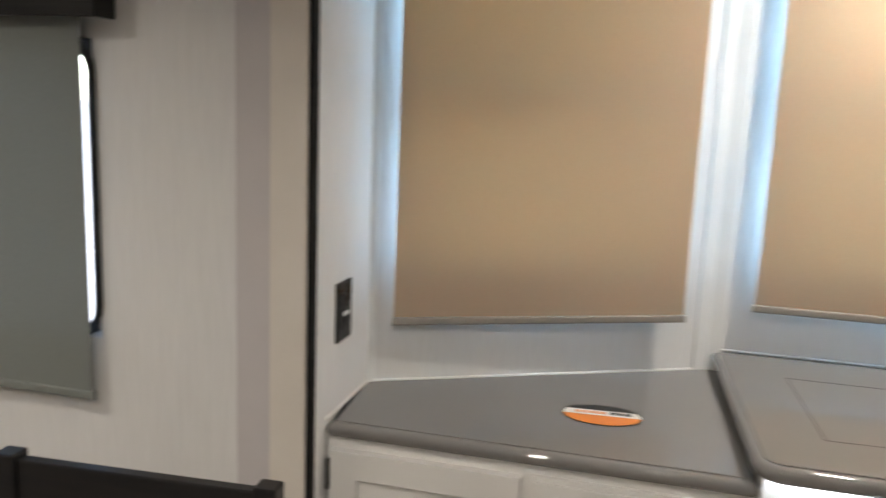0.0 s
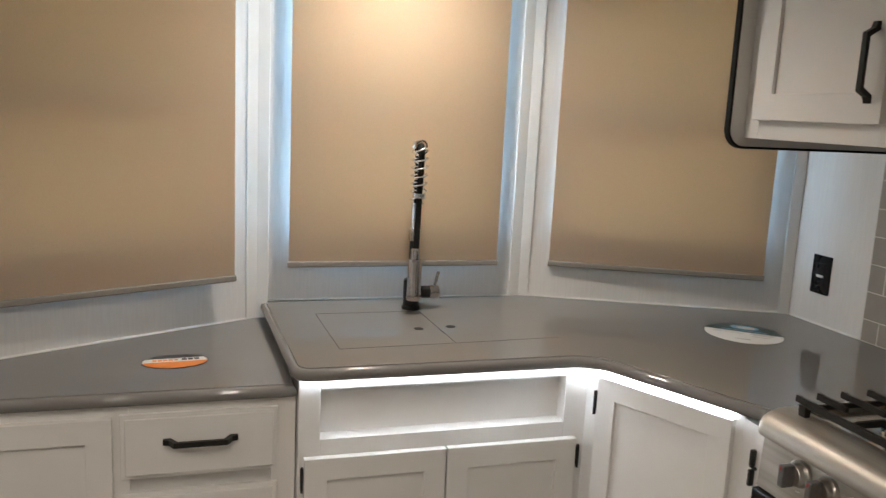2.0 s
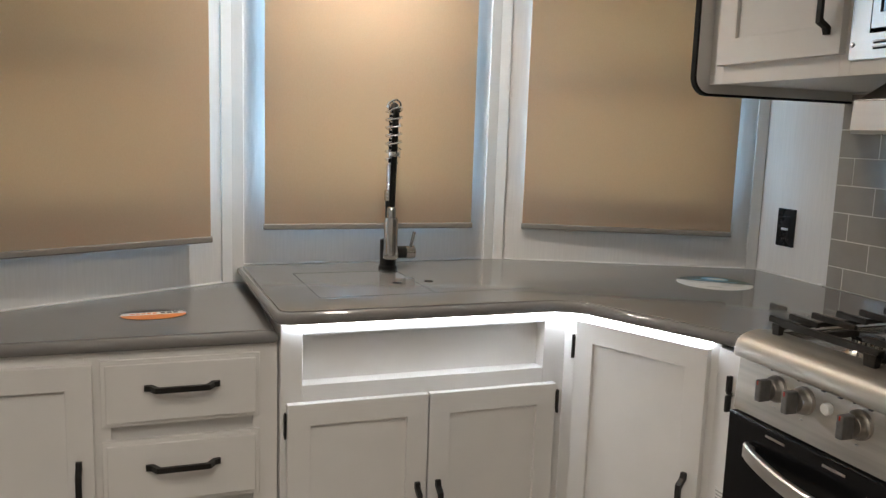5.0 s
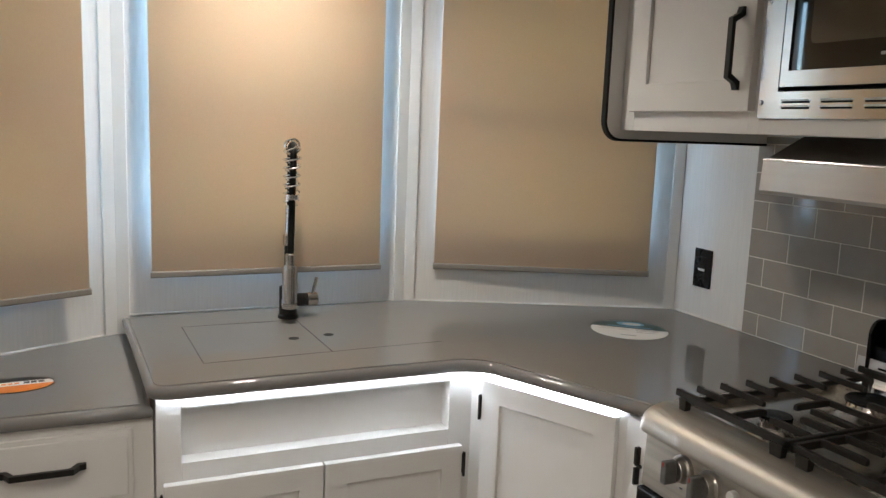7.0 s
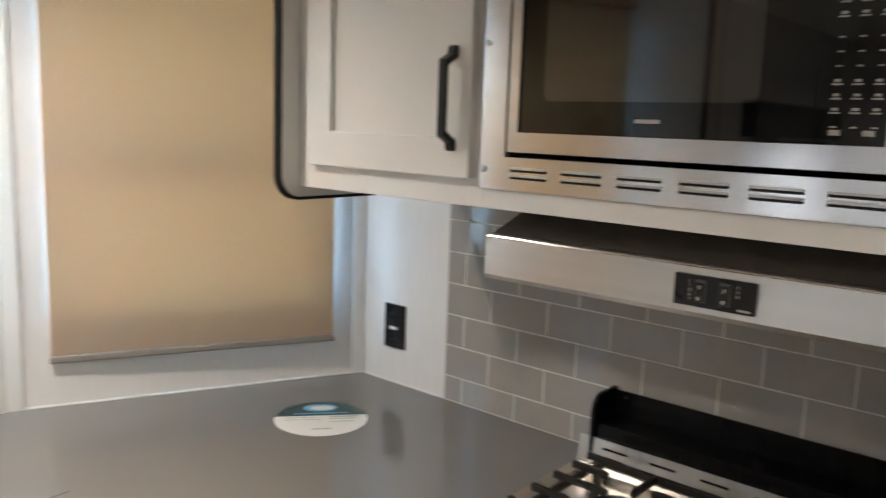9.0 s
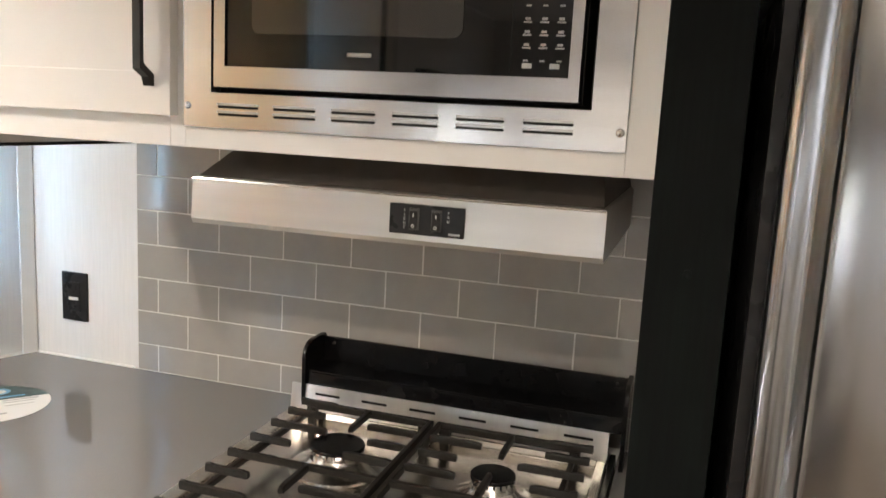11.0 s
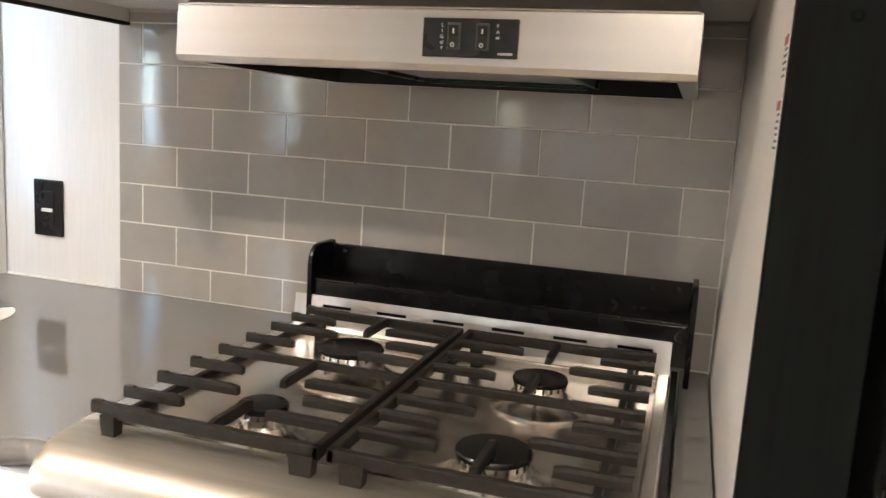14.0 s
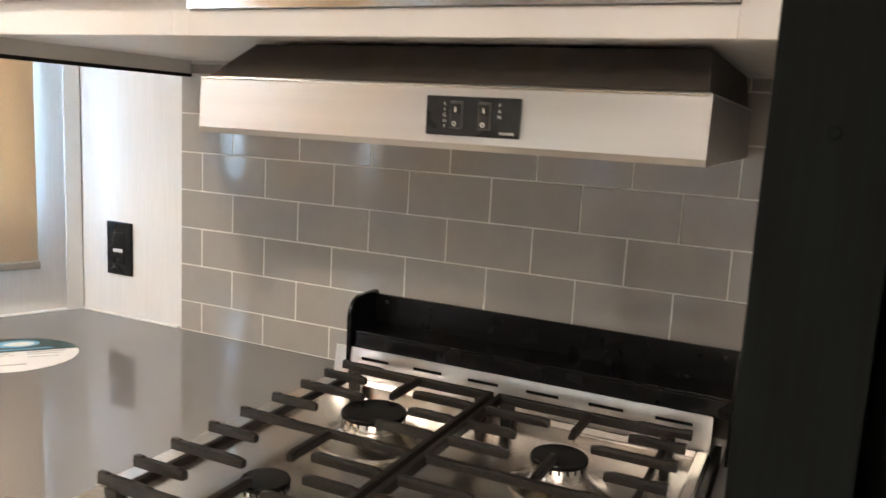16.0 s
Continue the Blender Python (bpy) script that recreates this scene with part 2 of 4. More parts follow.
def thing(name, m, label, category, group="", kind=""):
    ob = new(name)
    ob.empty_display_size = 0.05
    ob.matrix_basis = m
    return tagged(ob, label, category, group, kind)


def add_box(bm, x0, x1, y0, y1, z0, z1, bevel=0.0, seg=2):
    made = bmesh.ops.create_cube(bm, size=1.0)["verts"]
    for v in made:
        v.co = Vector((x0 + (v.co.x + 0.5) * (x1 - x0), y0 + (v.co.y + 0.5) * (y1 - y0), z0 + (v.co.z + 0.5) * (z1 - z0)))
    if bevel:
        edges = list({e for v in made for e in v.link_edges})
        bmesh.ops.bevel(bm, geom=edges, offset=bevel, segments=seg, affect="EDGES", profile=0.5)
    return bm


def box(x0, x1, y0, y1, z0, z1, bevel=0.0, seg=2):
    return add_box(bmesh.new(), x0, x1, y0, y1, z0, z1, bevel, seg)


def boxes(*some, bevel=0.0):
    bm = bmesh.new()
    for b in some:
        add_box(bm, *b, bevel=bevel)
    return bm


def prism(points, z0, z1, bevel=0.0, seg=3, axis="z"):
    """Extrudes an outline; axis z: points are x, y; axis x: points are y, z, extruded along x from z0 to z1."""
    bm = bmesh.new()
    if axis == "z":
        lo = [bm.verts.new((p[0], p[1], z0)) for p in points]
        hi = [bm.verts.new((p[0], p[1], z1)) for p in points]
    else:
        lo = [bm.verts.new((z0, p[0], p[1])) for p in points]
        hi = [bm.verts.new((z1, p[0], p[1])) for p in points]
    n = len(points)
    caps = [bm.faces.new(lo), bm.faces.new(hi)]
    for i in range(n):
        bm.faces.new((lo[i], lo[(i + 1) % n], hi[(i + 1) % n], hi[i]))
    if bevel:
        bmesh.ops.bevel(bm, geom=list({e for c in caps for e in c.edges}), offset=bevel, segments=seg, affect="EDGES", profile=0.5)
    return bm


def rounded(points, radii, steps=6):
    """An outline with its corners rounded by arcs."""
    out = []
    n = len(points)
    for i, (p, r) in enumerate(zip(points, radii)):
        p = Vector(p)
        if r <= 0:
            out.append(tuple(p))
            continue
        a, b = (Vector(points[i - 1]) - p).normalized(), (Vector(points[(i + 1) % n]) - p).normalized()
        half = a.angle(b) / 2
        d = r / math.tan(half)
        c = p + (a + b).normalized() * (r / math.sin(half))
        s, e = p + a * d - c, p + b * d - c
        for k in range(steps + 1):
            v = s.slerp(e, k / steps) if s.length and e.length else s
            out.append(tuple(c + v.normalized() * r))
    return out


def lathe(profile, segs=24, center=(0, 0, 0), axis="z"):
    """Turns a profile of (radius, height) round an axis."""
    bm = bmesh.new()
    rings = []
    for r, h in profile:
        ring = []
        for k in range(segs):
            a = 2 * math.pi * k / segs
            u, v = r * math.cos(a), r * math.sin(a)
            co = (u, v, h) if axis == "z" else ((h, u, v) if axis == "x" else (u, h, v))
            ring.append(bm.verts.new(Vector(center) + Vector(co)))
        rings.append(ring)
    for a, b in zip(rings, rings[1:]):
        for k in range(segs):
            bm.faces.new((a[k], a[(k + 1) % segs], b[(k + 1) % segs], b[k]))
    for ring in (rings[0], rings[-1]):
        bm.faces.new(ring)
    bmesh.ops.remove_doubles(bm, verts=bm.verts, dist=1e-6)
    return bm


def tube(path, r, segs=8, closed_ends=True):
    """A round bar along a path of points."""
    bm = bmesh.new()
    pts = [Vector(p) for p in path]
    rings, side = [], None
    for i, p in enumerate(pts):
        d = (pts[min(i + 1, len(pts) - 1)] - pts[max(i - 1, 0)]).normalized()
        if side is None:
            side = d.orthogonal().normalized()
        side = (side - d * side.dot(d)).normalized()
        up = d.cross(side)
        rings.append([bm.verts.new(p + r * (math.cos(2 * math.pi * k / segs) * side + math.sin(2 * math.pi * k / segs) * up)) for k in range(segs)])
    for a, b in zip(rings, rings[1:]):
        for k in range(segs):
            bm.faces.new((a[k], a[(k + 1) % segs], b[(k + 1) % segs], b[k]))
    if closed_ends:
        bm.faces.new(rings[0])
        bm.faces.new(rings[-1])
    return bm


def disc(cx, cy, z0, z1, rx, ry, segs=40):
    return prism([(cx + rx * math.cos(2 * math.pi * k / segs), cy + ry * math.sin(2 * math.pi * k / segs)) for k in range(segs)], z0, z1)


def ellipse_slice(rx, ry, v0, v1, z0, z1, segs=24):
    """The part of an ellipse between two heights v0 < v1, as a thin plate."""
    right = [(rx * math.sqrt(max(0, 1 - (v / ry) ** 2)), v) for v in [v0 + (v1 - v0) * k / segs for k in range(segs + 1)]]
    left = [(-x, v) for x, v in reversed(right)]
    pts = [p for i, p in enumerate(right + left) if i == 0 or (Vector(p) - Vector((right + left)[i - 1])).length > 1e-5]
    return prism(pts, z0, z1)


# ---- setting ----
def structure(name, bm, mat, label, category, parent=None):
    ob = part(name, bm, mat, parent)
    return tagged(ob, label, category, kind="structure")


structure("ground", box(-300, 300, -300, 300, -0.9, -0.8), ASPHALT, "grey gravel ground outside the trailer", "ground")
structure("floor", box(-2.0, 2.1, -3.0, 2.3, -0.06, 0.0), FLOOR, "brown wood-look vinyl plank floor", "floor")
structure("ceiling", box(-2.0, 2.1, -3.0, 2.4, CEIL, CEIL + 0.06), CEILING, "plain white ceiling panel", "ceiling")
WX, CY = 1.908, 2.11
structure("wall_right", box(WX, WX + 0.06, -3.0, 1.79, 0.0, CEIL), WALL, "white linen-textured wall behind the range", "wall")
structure("wall_back", box(-2.0, 2.1, -3.06, -3.0, 0.0, CEIL), WALL, "plain white linen-textured wall", "wall")
structure("wall_far_left", box(-2.06, -2.0, -3.0, 1.54, 0.0, CEIL), WALL, "plain white linen-textured wall", "wall")
structure("wall_left_return", box(-0.43, -0.366, 1.482, 1.80, 0.0, CEIL), WALL, "white linen-textured return wall beside the bay", "wall")


def bay_frame(x, y, degrees):
    return pose(x, y, 0, 0, 0, degrees)


A_L = math.degrees(math.atan2(CY - 1.745, 0.33 + 0.385))
A_R = math.degrees(math.atan2(1.79 - CY, WX - 1.14))
LEN_L, LEN_R, LEN_C = math.hypot(CY - 1.745, 0.715), math.hypot(1.79 - CY, WX - 1.14), 0.81
BAYS = {
    "left": (bay_frame(-0.385, 1.745, A_L), LEN_L, 0.086, 0.697),
    "centre": (bay_frame(0.33, CY, 0), LEN_C, 0.100, 0.702),
    "right": (bay_frame(1.14, CY, A_R), LEN_R, 0.098, 0.715),
}
Z0, Z1, RAIL = 1.122, 1.95, 1.475


def bay(side):
    m, length, a, b = BAYS[side]
    wall = structure("wall_bay_" + side, boxes((0, a, 0, 0.085, 0, CEIL), (b, length, 0, 0.085, 0, CEIL), (a, b, 0, 0.085, 0, Z0), (a, b, 0, 0.085, Z1, CEIL)),
                     WALL, "white linen-textured bay wall with a window", "wall")
    wall.matrix_basis = m
    for k, (s, e) in enumerate(((0.001, 0.034), (length - 0.034, length - 0.001))):
        t = structure("trim_bay_" + side, box(s, e, -0.007, -0.0005, 0.80, CEIL - 0.002, 0.0015), TRIM, "white vertical batten in the corner of the bay", "trim")
        t.matrix_basis = m
    w = thing("window_" + side, m, "fixed trailer window with a dark frame behind a drawn blind", "window", kind="structure")
    f = 0.014
    part("window_frame", boxes((a, a + f, 0.055, 0.082, Z0, Z1), (b - f, b, 0.055, 0.082, Z0, Z1), (a + f, b - f, 0.055, 0.082, Z0, Z0 + f), (a + f, b - f, 0.055, 0.082, Z1 - f, Z1)), BLACK, w, "black aluminium frame")
    part("rail", box(a + f, b - f, 0.057, 0.080, RAIL - 0.032, RAIL + 0.032), BLACK, w)
    for lo, hi in ((Z0 + f, RAIL - 0.032), (RAIL + 0.032, Z1 - f)):
        p = part("pane", box(a + f, b - f, 0.066, 0.070, lo, hi), GLASS, w)
        p.visible_shadow = False
    return w


for side in BAYS:
    bay(side)

# slide-out opening: seal, fascia, trim, end wall with its window
structure("trim_seal", box(-0.3765, -0.3655, 1.461, 1.481, 0.0, CEIL - 0.003, 0.003), RUBBER, "black rubber slide-out seal", "trim")
structure("trim_fascia", box(-0.4465, -0.3775, 1.462, 1.481, 0.0, CEIL - 0.003, 0.004), FASCIA, "cream painted slide-out fascia board", "trim")
structure("trim_flange", box(-0.512, -0.4475, 1.468, 1.481, 0.0, CEIL - 0.003, 0.002), JTRIM, "pale mauve flange trim beside the fascia", "trim")
EW = 1.481
wx0, wx1, wz0, wz1 = -1.85, -0.797, 0.985, 1.532
structure("wall_end", boxes((-2.0, wx0, EW, EW + 0.05, 0, CEIL), (wx1, -0.43, EW, EW + 0.05, 0, CEIL), (wx0, wx1, EW, EW + 0.05, 0, wz0), (wx0, wx1, EW, EW + 0.05, wz1, CEIL)),
          WALL, "white linen-textured slide-out end wall with a window", "wall")


def ring_plate(outer, inner, y0, y1):
    """A frame between two outlines of as many points, in x and z."""
    bm = bmesh.new()
    rows = [[bm.verts.new((p[0], y, p[1])) for p in line] for y in (y0, y1) for line in (outer, inner)]
    n = len(outer)
    for i in range(n):
        j = (i + 1) % n
        o0, i0, o1, i1 = rows
        bm.faces.new((o0[i], o0[j], i0[j], i0[i]))
        bm.faces.new((o1[i], i1[i], i1[j], o1[j]))
        bm.faces.new((o0[i], o1[i], o1[j], o0[j]))
        bm.faces.new((i0[i], i0[j], i1[j], i1[i]))
    return bm


ew = thing("window_end", pose(0, 0, 0), "trailer window with rounded dark frame beside the dinette", "window", kind="structure")
part("window_frame", ring_plate(rounded([(wx0 - 0.012, wz0 - 0.006), (wx1 + 0.006, wz0 - 0.006), (wx1 + 0.006, wz1 + 0.012), (wx0 - 0.012, wz1 + 0.012)], [0.07] * 4),
                                rounded([(wx0 + 0.012, wz0 + 0.012), (wx1 - 0.006, wz0 + 0.012), (wx1 - 0.006, wz1 - 0.012), (wx0 + 0.012, wz1 - 0.012)], [0.05] * 4), EW - 0.008, EW + 0.045), BLACK, ew, "dark rounded frame")
p = part("pane", box(wx0, wx1, EW + 0.02, EW + 0.024, wz0, wz1), GLASS, ew)
p.visible_shadow = False


# ---- roller blinds ----
def roller_blind(m, width, z0, z1, mat, label, bar_label):
    b = thing("roller_blind", m, label, "window blind", "roller blinds")
    bm = bmesh.new()
    cols, rows = 14, 26
    grid = [[bm.verts.new((width * i / cols, 0.0012 * math.sin(5.1 * i / cols + 0.7) * (1 - j / rows), z0 + (z1 - z0) * j / rows)) for i in range(cols + 1)] for j in range(rows + 1)]
    for j in range(rows):
        for i in range(cols):
            bm.faces.new((grid[j][i], grid[j][i + 1], grid[j + 1][i + 1], grid[j + 1][i]))
    part("fabric", bm, mat, b, smooth=True)
    if mat is BLIND:
        # unseen white backing, added to bounce daylight onto the wall
        part("lining", box(0.002, width - 0.002, 0.0022, 0.0026, z0, z1), LINING, b, "unseen white lining added to bounce daylight")
    bar = prism(rounded([(-0.005, z0 - 0.010), (0.005, z0 - 0.010), (0.005, z0 + 0.007), (-0.005, z0 + 0.007)], [0.004] * 4, 4), -0.003, width + 0.003, axis="x")
    part("hem_bar", bar, mat if mat is not BLIND else HEM, b, bar_label, smooth=True)
    part("roller", lathe([(0.02, -0.012), (0.02, width + 0.012)], 20, (0, 0.0, z1 + 0.018), "x"), mat, b, smooth=True)
    return b


HEM = material("hem_grey", (0.30, 0.275, 0.25), 0.45, color2=(0.27, 0.25, 0.225), scale=80, stain=0.05)
BL = "beige woven roller blind drawn down over a bay window"
roller_blind(pose(-0.311, 1.749, 0, 0, 0, 24.8), 0.637, 1.003, 2.0, BLIND, BL, "rounded grey hem bar")
roller_blind(pose(0.417, 2.063, 0, 0, 0, 0), 0.627, 1.030, 2.0, BLIND, BL, "rounded grey hem bar")
roller_blind(pose(1.219, 2.063, 0, 0, 0, -24.6), 0.643, 1.026, 2.0, BLIND, BL, "rounded grey hem bar")
roller_blind(pose(-1.10, 1.456, 0), 0.299, 0.882, 1.64, GREYBLIND, "grey blackout roller blind half covering the dinette window", "")
val = thing("valance", pose(-1.885, 1.425, 0), "black boxed valance above the dinette window", "valance")
part("board", boxes((0, 1.138, 0, 0.012, 1.562, 1.70), (0, 0.012, 0.012, 0.055, 1.562, 1.70), (1.126, 1.138, 0.012, 0.055, 1.562, 1.70)), WOODBLK, val)



# ---- cabinet kit: local x to the right, y into the cabinet, z up ----
def bar_pull(parent, x, y, z, length, upright=True):
    """A square bow pull whose feet stand on the plane y."""
    w, out = 0.006, 0.030
    h = length / 2
    bm = bmesh.new()
    prof = [(-h, 0), (-h, -0.008), (-h + 0.012, -0.012), (-h + 0.022, -out), (h - 0.022, -out), (h - 0.012, -0.012), (h, -0.008), (h, 0),
            (h - 0.016, 0), (h - 0.020, -0.006), (h - 0.030, -out + 0.008), (-h + 0.030, -out + 0.008), (-h + 0.020, -0.006), (-h + 0.016, 0)]
    sides = []
    for s in (-w, w):
        sides.append([bm.verts.new((x + s, y + q, z + p) if upright else (x + p, y + q, z + s)) for p, q in prof])
    n = len(prof)
    for i in range(n):
        j = (i + 1) % n
        bm.faces.new((sides[0][i], sides[0][j], sides[1][j], sides[1][i]))
    for s in sides:
        for quad in ((0, 1, 12, 13), (1, 2, 11, 12), (2, 3, 11), (3, 4, 10, 11), (4, 5, 10), (5, 6, 9, 10), (6, 7, 8, 9)):
            try:
                bm.faces.new([s[k] for k in quad])
            except ValueError:
                pass
    part("handle", bm, BLACK, parent, "black square bow pull")


def shaker_door(parent, x0, x1, z0, z1, y, margin=0.052, thick=0.019, name="door"):
    """A frame-and-panel door whose face lies on the plane y."""
    fr_ = ring_plate([(x0, z0), (x1, z0), (x1, z1), (x0, z1)], [(x0 + margin, z0 + margin), (x1 - margin, z0 + margin), (x1 - margin, z1 - margin), (x0 + margin, z1 - margin)], y, y + thick)
    bmesh.ops.recalc_face_normals(fr_, faces=fr_.faces)
    bmesh.ops.bevel(fr_, geom=[e for e in fr_.edges if e.calc_face_angle(0) > 0.5], offset=0.0014, segments=2, affect="EDGES", profile=0.5)
    d = part(name, fr_, CAB, parent)
    part("panel", box(x0 + margin - 0.004, x1 - margin + 0.004, y + 0.009, y + thick - 0.001, z0 + margin - 0.004, z1 - margin + 0.004), CAB, d)
    return d


def hinge(parent, x, y, z):
    part("hinge", boxes((x - 0.003, x + 0.003, y - 0.006, y + 0.004, z - 0.024, z + 0.024), (x - 0.0025, x + 0.0025, y - 0.009, y, z - 0.03, z + 0.03), bevel=0.0015), BLACK, parent, "small black leaf hinge")


def drawer_front(parent, x0, x1, z0, z1, y, pull_z):
    bm = bmesh.new()
    add_box(bm, x0, x1, y + 0.006, y + 0.017, z0, z1, 0.001)
    add_box(bm, x0 + 0.009, x1 - 0.009, y, y + 0.006, z0 + 0.009, z1 - 0.009, 0.0025)
    d = part("drawer", bm, CAB, parent)
    bar_pull(d, (x0 + x1) / 2, y, pull_z, 0.155, False)


# base cabinet under the low counter
low = thing("base_cabinet", pose(0, 1.545, 0), "white base cabinet with a door and a stack of drawers", "cabinet")
part("body", boxes((-0.364, 0.360, 0.010, 0.20, 0.10, 0.8355), (-0.364, 0.360, 0.07, 0.20, 0.0, 0.10)), CAB, low)
part("face_frame", boxes((-0.364, -0.335, -0.006, 0.010, 0.10, 0.8355), (-0.018, 0.030, -0.006, 0.010, 0.10, 0.8355), (0.325, 0.379, -0.006, 0.010, 0.10, 0.8355),
                         (-0.335, -0.018, -0.006, 0.010, 0.785, 0.8355), (0.030, 0.325, -0.006, 0.010, 0.785, 0.8355), bevel=0.001), CAB, low)
d = shaker_door(low, -0.354, -0.003, 0.125, 0.812, -0.024)
bar_pull(d, -0.032, -0.024, 0.53, 0.155)
hinge(low, -0.358, -0.018, 0.765)
for z0, z1, pz in ((0.671, 0.816, 0.755), (0.488, 0.639, 0.578), (0.305, 0.456, 0.395), (0.125, 0.273, 0.212)):
    drawer_front(low, 0.012, 0.339, z0, z1, -0.020, pz)

# sink base
FY = 1.514
sink = thing("sink_base_cabinet", pose(0, FY, 0), "white sink base cabinet with an open tilt-out recess and two doors", "cabinet")
part("body", boxes((0.384, 1.085, 0.042, 0.40, 0.10, 0.8825), (0.384, 1.085, 0.07, 0.40, 0.0, 0.10)), CAB, sink)
part("face_frame", boxes((0.382, 0.431, 0, 0.042, 0.10, 0.8825), (1.031, 1.090, 0, 0.042, 0.10, 0.8825), (0.431, 1.031, 0, 0.042, 0.854, 0.8825),
                         (0.431, 1.031, 0, 0.042, 0.690, 0.737), (0.431, 1.031, 0, 0.042, 0.10, 0.14), bevel=0.001), CAB, sink)
d = shaker_door(sink, 0.394, 0.7235, 0.125, 0.702, -0.026)
bar_pull(d, 0.700, -0.026, 0.41, 0.155)
d = shaker_door(sink, 0.7275, 1.058, 0.125, 0.702, -0.026)
bar_pull(d, 0.752, -0.026, 0.41, 0.155)
hinge(sink, 0.389, -0.020, 0.655)
hinge(sink, 1.064, -0.020, 0.655)

# angled corner cabinet between the sink base and the range
ANG = math.degrees(math.atan2(1.17 - 1.473, 1.267 - 1.116))
diag = thing("corner_cabinet", pose(1.090, 1.512, 0, 0, 0, ANG), "white angled corner cabinet with one panelled door", "cabinet")
part("body", box(0.003, 0.40, 0.017, 0.30, 0.10, 0.8825), CAB, diag)
part("face_frame", boxes((-0.004, 0.045, 0, 0.017, 0.06, 0.8825), (0.365, 0.405, 0, 0.017, 0.06, 0.8825), (0.045, 0.365, 0, 0.017, 0.845, 0.8825), bevel=0.001), CAB, diag)
d = shaker_door(diag, 0.043, 0.383, 0.10, 0.866, -0.0205, margin=0.05)
bar_pull(d, 0.352, -0.0205, 0.50, 0.155)
hinge(diag, 0.038, -0.016, 0.80)
filler = thing("filler_cabinet", pose(1.268, 1.165, 0, 0, 0, -90), "narrow white filler beside the range with a label", "cabinet")
part("body", box(0.0, 0.098, 0.0, 0.30, 0.0, 0.872, 0.001), CAB, filler)
part("latch", boxes((0.052, 0.061, -0.012, -0.0005, 0.786, 0.822), (0.046, 0.067, -0.005, -0.0005, 0.779, 0.786), (0.052, 0.061, -0.012, -0.0005, 0.743, 0.779), bevel=0.002), BLACK, filler, "black door catch")
part("sticker", boxes((0.035, 0.085, -0.0015, 0.0, 0.50, 0.565)), PAPERWHITE, filler, "printed paper label")
part("print", boxes(*[(0.038, 0.038 + w, -0.0025, -0.0016, 0.56 - 0.008 * k - 0.003, 0.56 - 0.008 * k) for k, w in enumerate((0.044, 0.03, 0.04, 0.036, 0.042, 0.028, 0.04))]), GREYINK, filler)


# ---- counters ----
def slab(outline, radii, nosed, z0, z1):
    """A counter slab: corners rounded by radii; the corners marked in nosed carry a bullnose, the others a square edge."""
    pts, soft = [], []
    n = len(outline)
    for k in range(n):
        arc = rounded([outline[k - 1], outline[k], outline[(k + 1) % n]], [0, radii[k], 0], 8)[1:-1]
        pts += arc
        soft += [nosed[k]] * len(arc)
    m = len(pts)
    inward = []
    for k in range(m):
        a, p, b = Vector(pts[k - 1]), Vector(pts[k]), Vector(pts[(k + 1) % m])
        e, f = (p - a).normalized(), (b - p).normalized()
        na, nb = Vector((-e.y, e.x)), Vector((-f.y, f.x))
        v = (na + nb).normalized()
        inward.append(v / max(v.dot(na), 0.4))
    step = 0.0028
    r = (z1 - z0 - step) / 2
    prof = [(r * (1 - math.cos(math.radians(-90 + 15 * k))), z0 + r + r * math.sin(math.radians(-90 + 15 * k))) for k in range(13)]
    prof += [(r + 0.0016, z1 - step), (r + 0.0020, z1 - 0.0009), (r + 0.0030, z1)]
    bm = bmesh.new()
    loops = []
    for d, z in prof:
        loops.append([bm.verts.new((p[0] + w[0] * d * q, p[1] + w[1] * d * q, z)) for p, w, q in zip(pts, inward, soft)])
    for lo, hi in zip(loops, loops[1:]):
        for k in range(m):
            bm.faces.new((lo[k], lo[(k + 1) % m], hi[(k + 1) % m], hi[k]))
    bm.faces.new(loops[0])
    bm.faces.new(loops[-1])
    return bm


LOWZ, TOPZ = 0.866, 0.914
def along(side, x, off=-0.004):
    v = BAYS[side][0] @ Vector((x, off, 0))
    return (v.x, v.y)


lc = thing("low_countertop", pose(0, 0, 0), "warm grey solid-surface countertop at the lower level", "countertop")
part("slab", slab([(-0.364, 1.519), (0.379, 1.519), (0.379, 2.10), along("left", LEN_L - 0.004), along("left", 0.004), (-0.364, 1.76)], [0.012, 0, 0, 0, 0, 0], [1, 1, 0, 0, 0, 0], LOWZ - 0.030, LOWZ), COUNTER, lc, smooth=True)
hc = thing("sink_countertop", pose(0, 0, 0), "raised warm grey solid-surface sink countertop with rounded nose", "countertop")
part("slab", slab([(0.365, 1.476), (1.078, 1.476), (1.262, 1.098), (1.262, 1.066), (WX - 0.006, 1.066), (WX - 0.006, 1.786), along("right", LEN_R - 0.002), along("right", 0.004), along("centre", LEN_C - 0.004), (0.343, CY - 0.005)],
                  [0.045, 0.09, 0.012, 0, 0, 0, 0, 0, 0, 0], [1, 1, 1, 1, 0, 0, 0, 0, 0, 1], TOPZ - 0.031, TOPZ), COUNTER, hc, smooth=True)
# caulk beads where the counters meet the bay walls
CAULK = material("white_caulk", (0.74, 0.735, 0.72), 0.45, color2=(0.68, 0.675, 0.66), scale=60, bump=0.2)


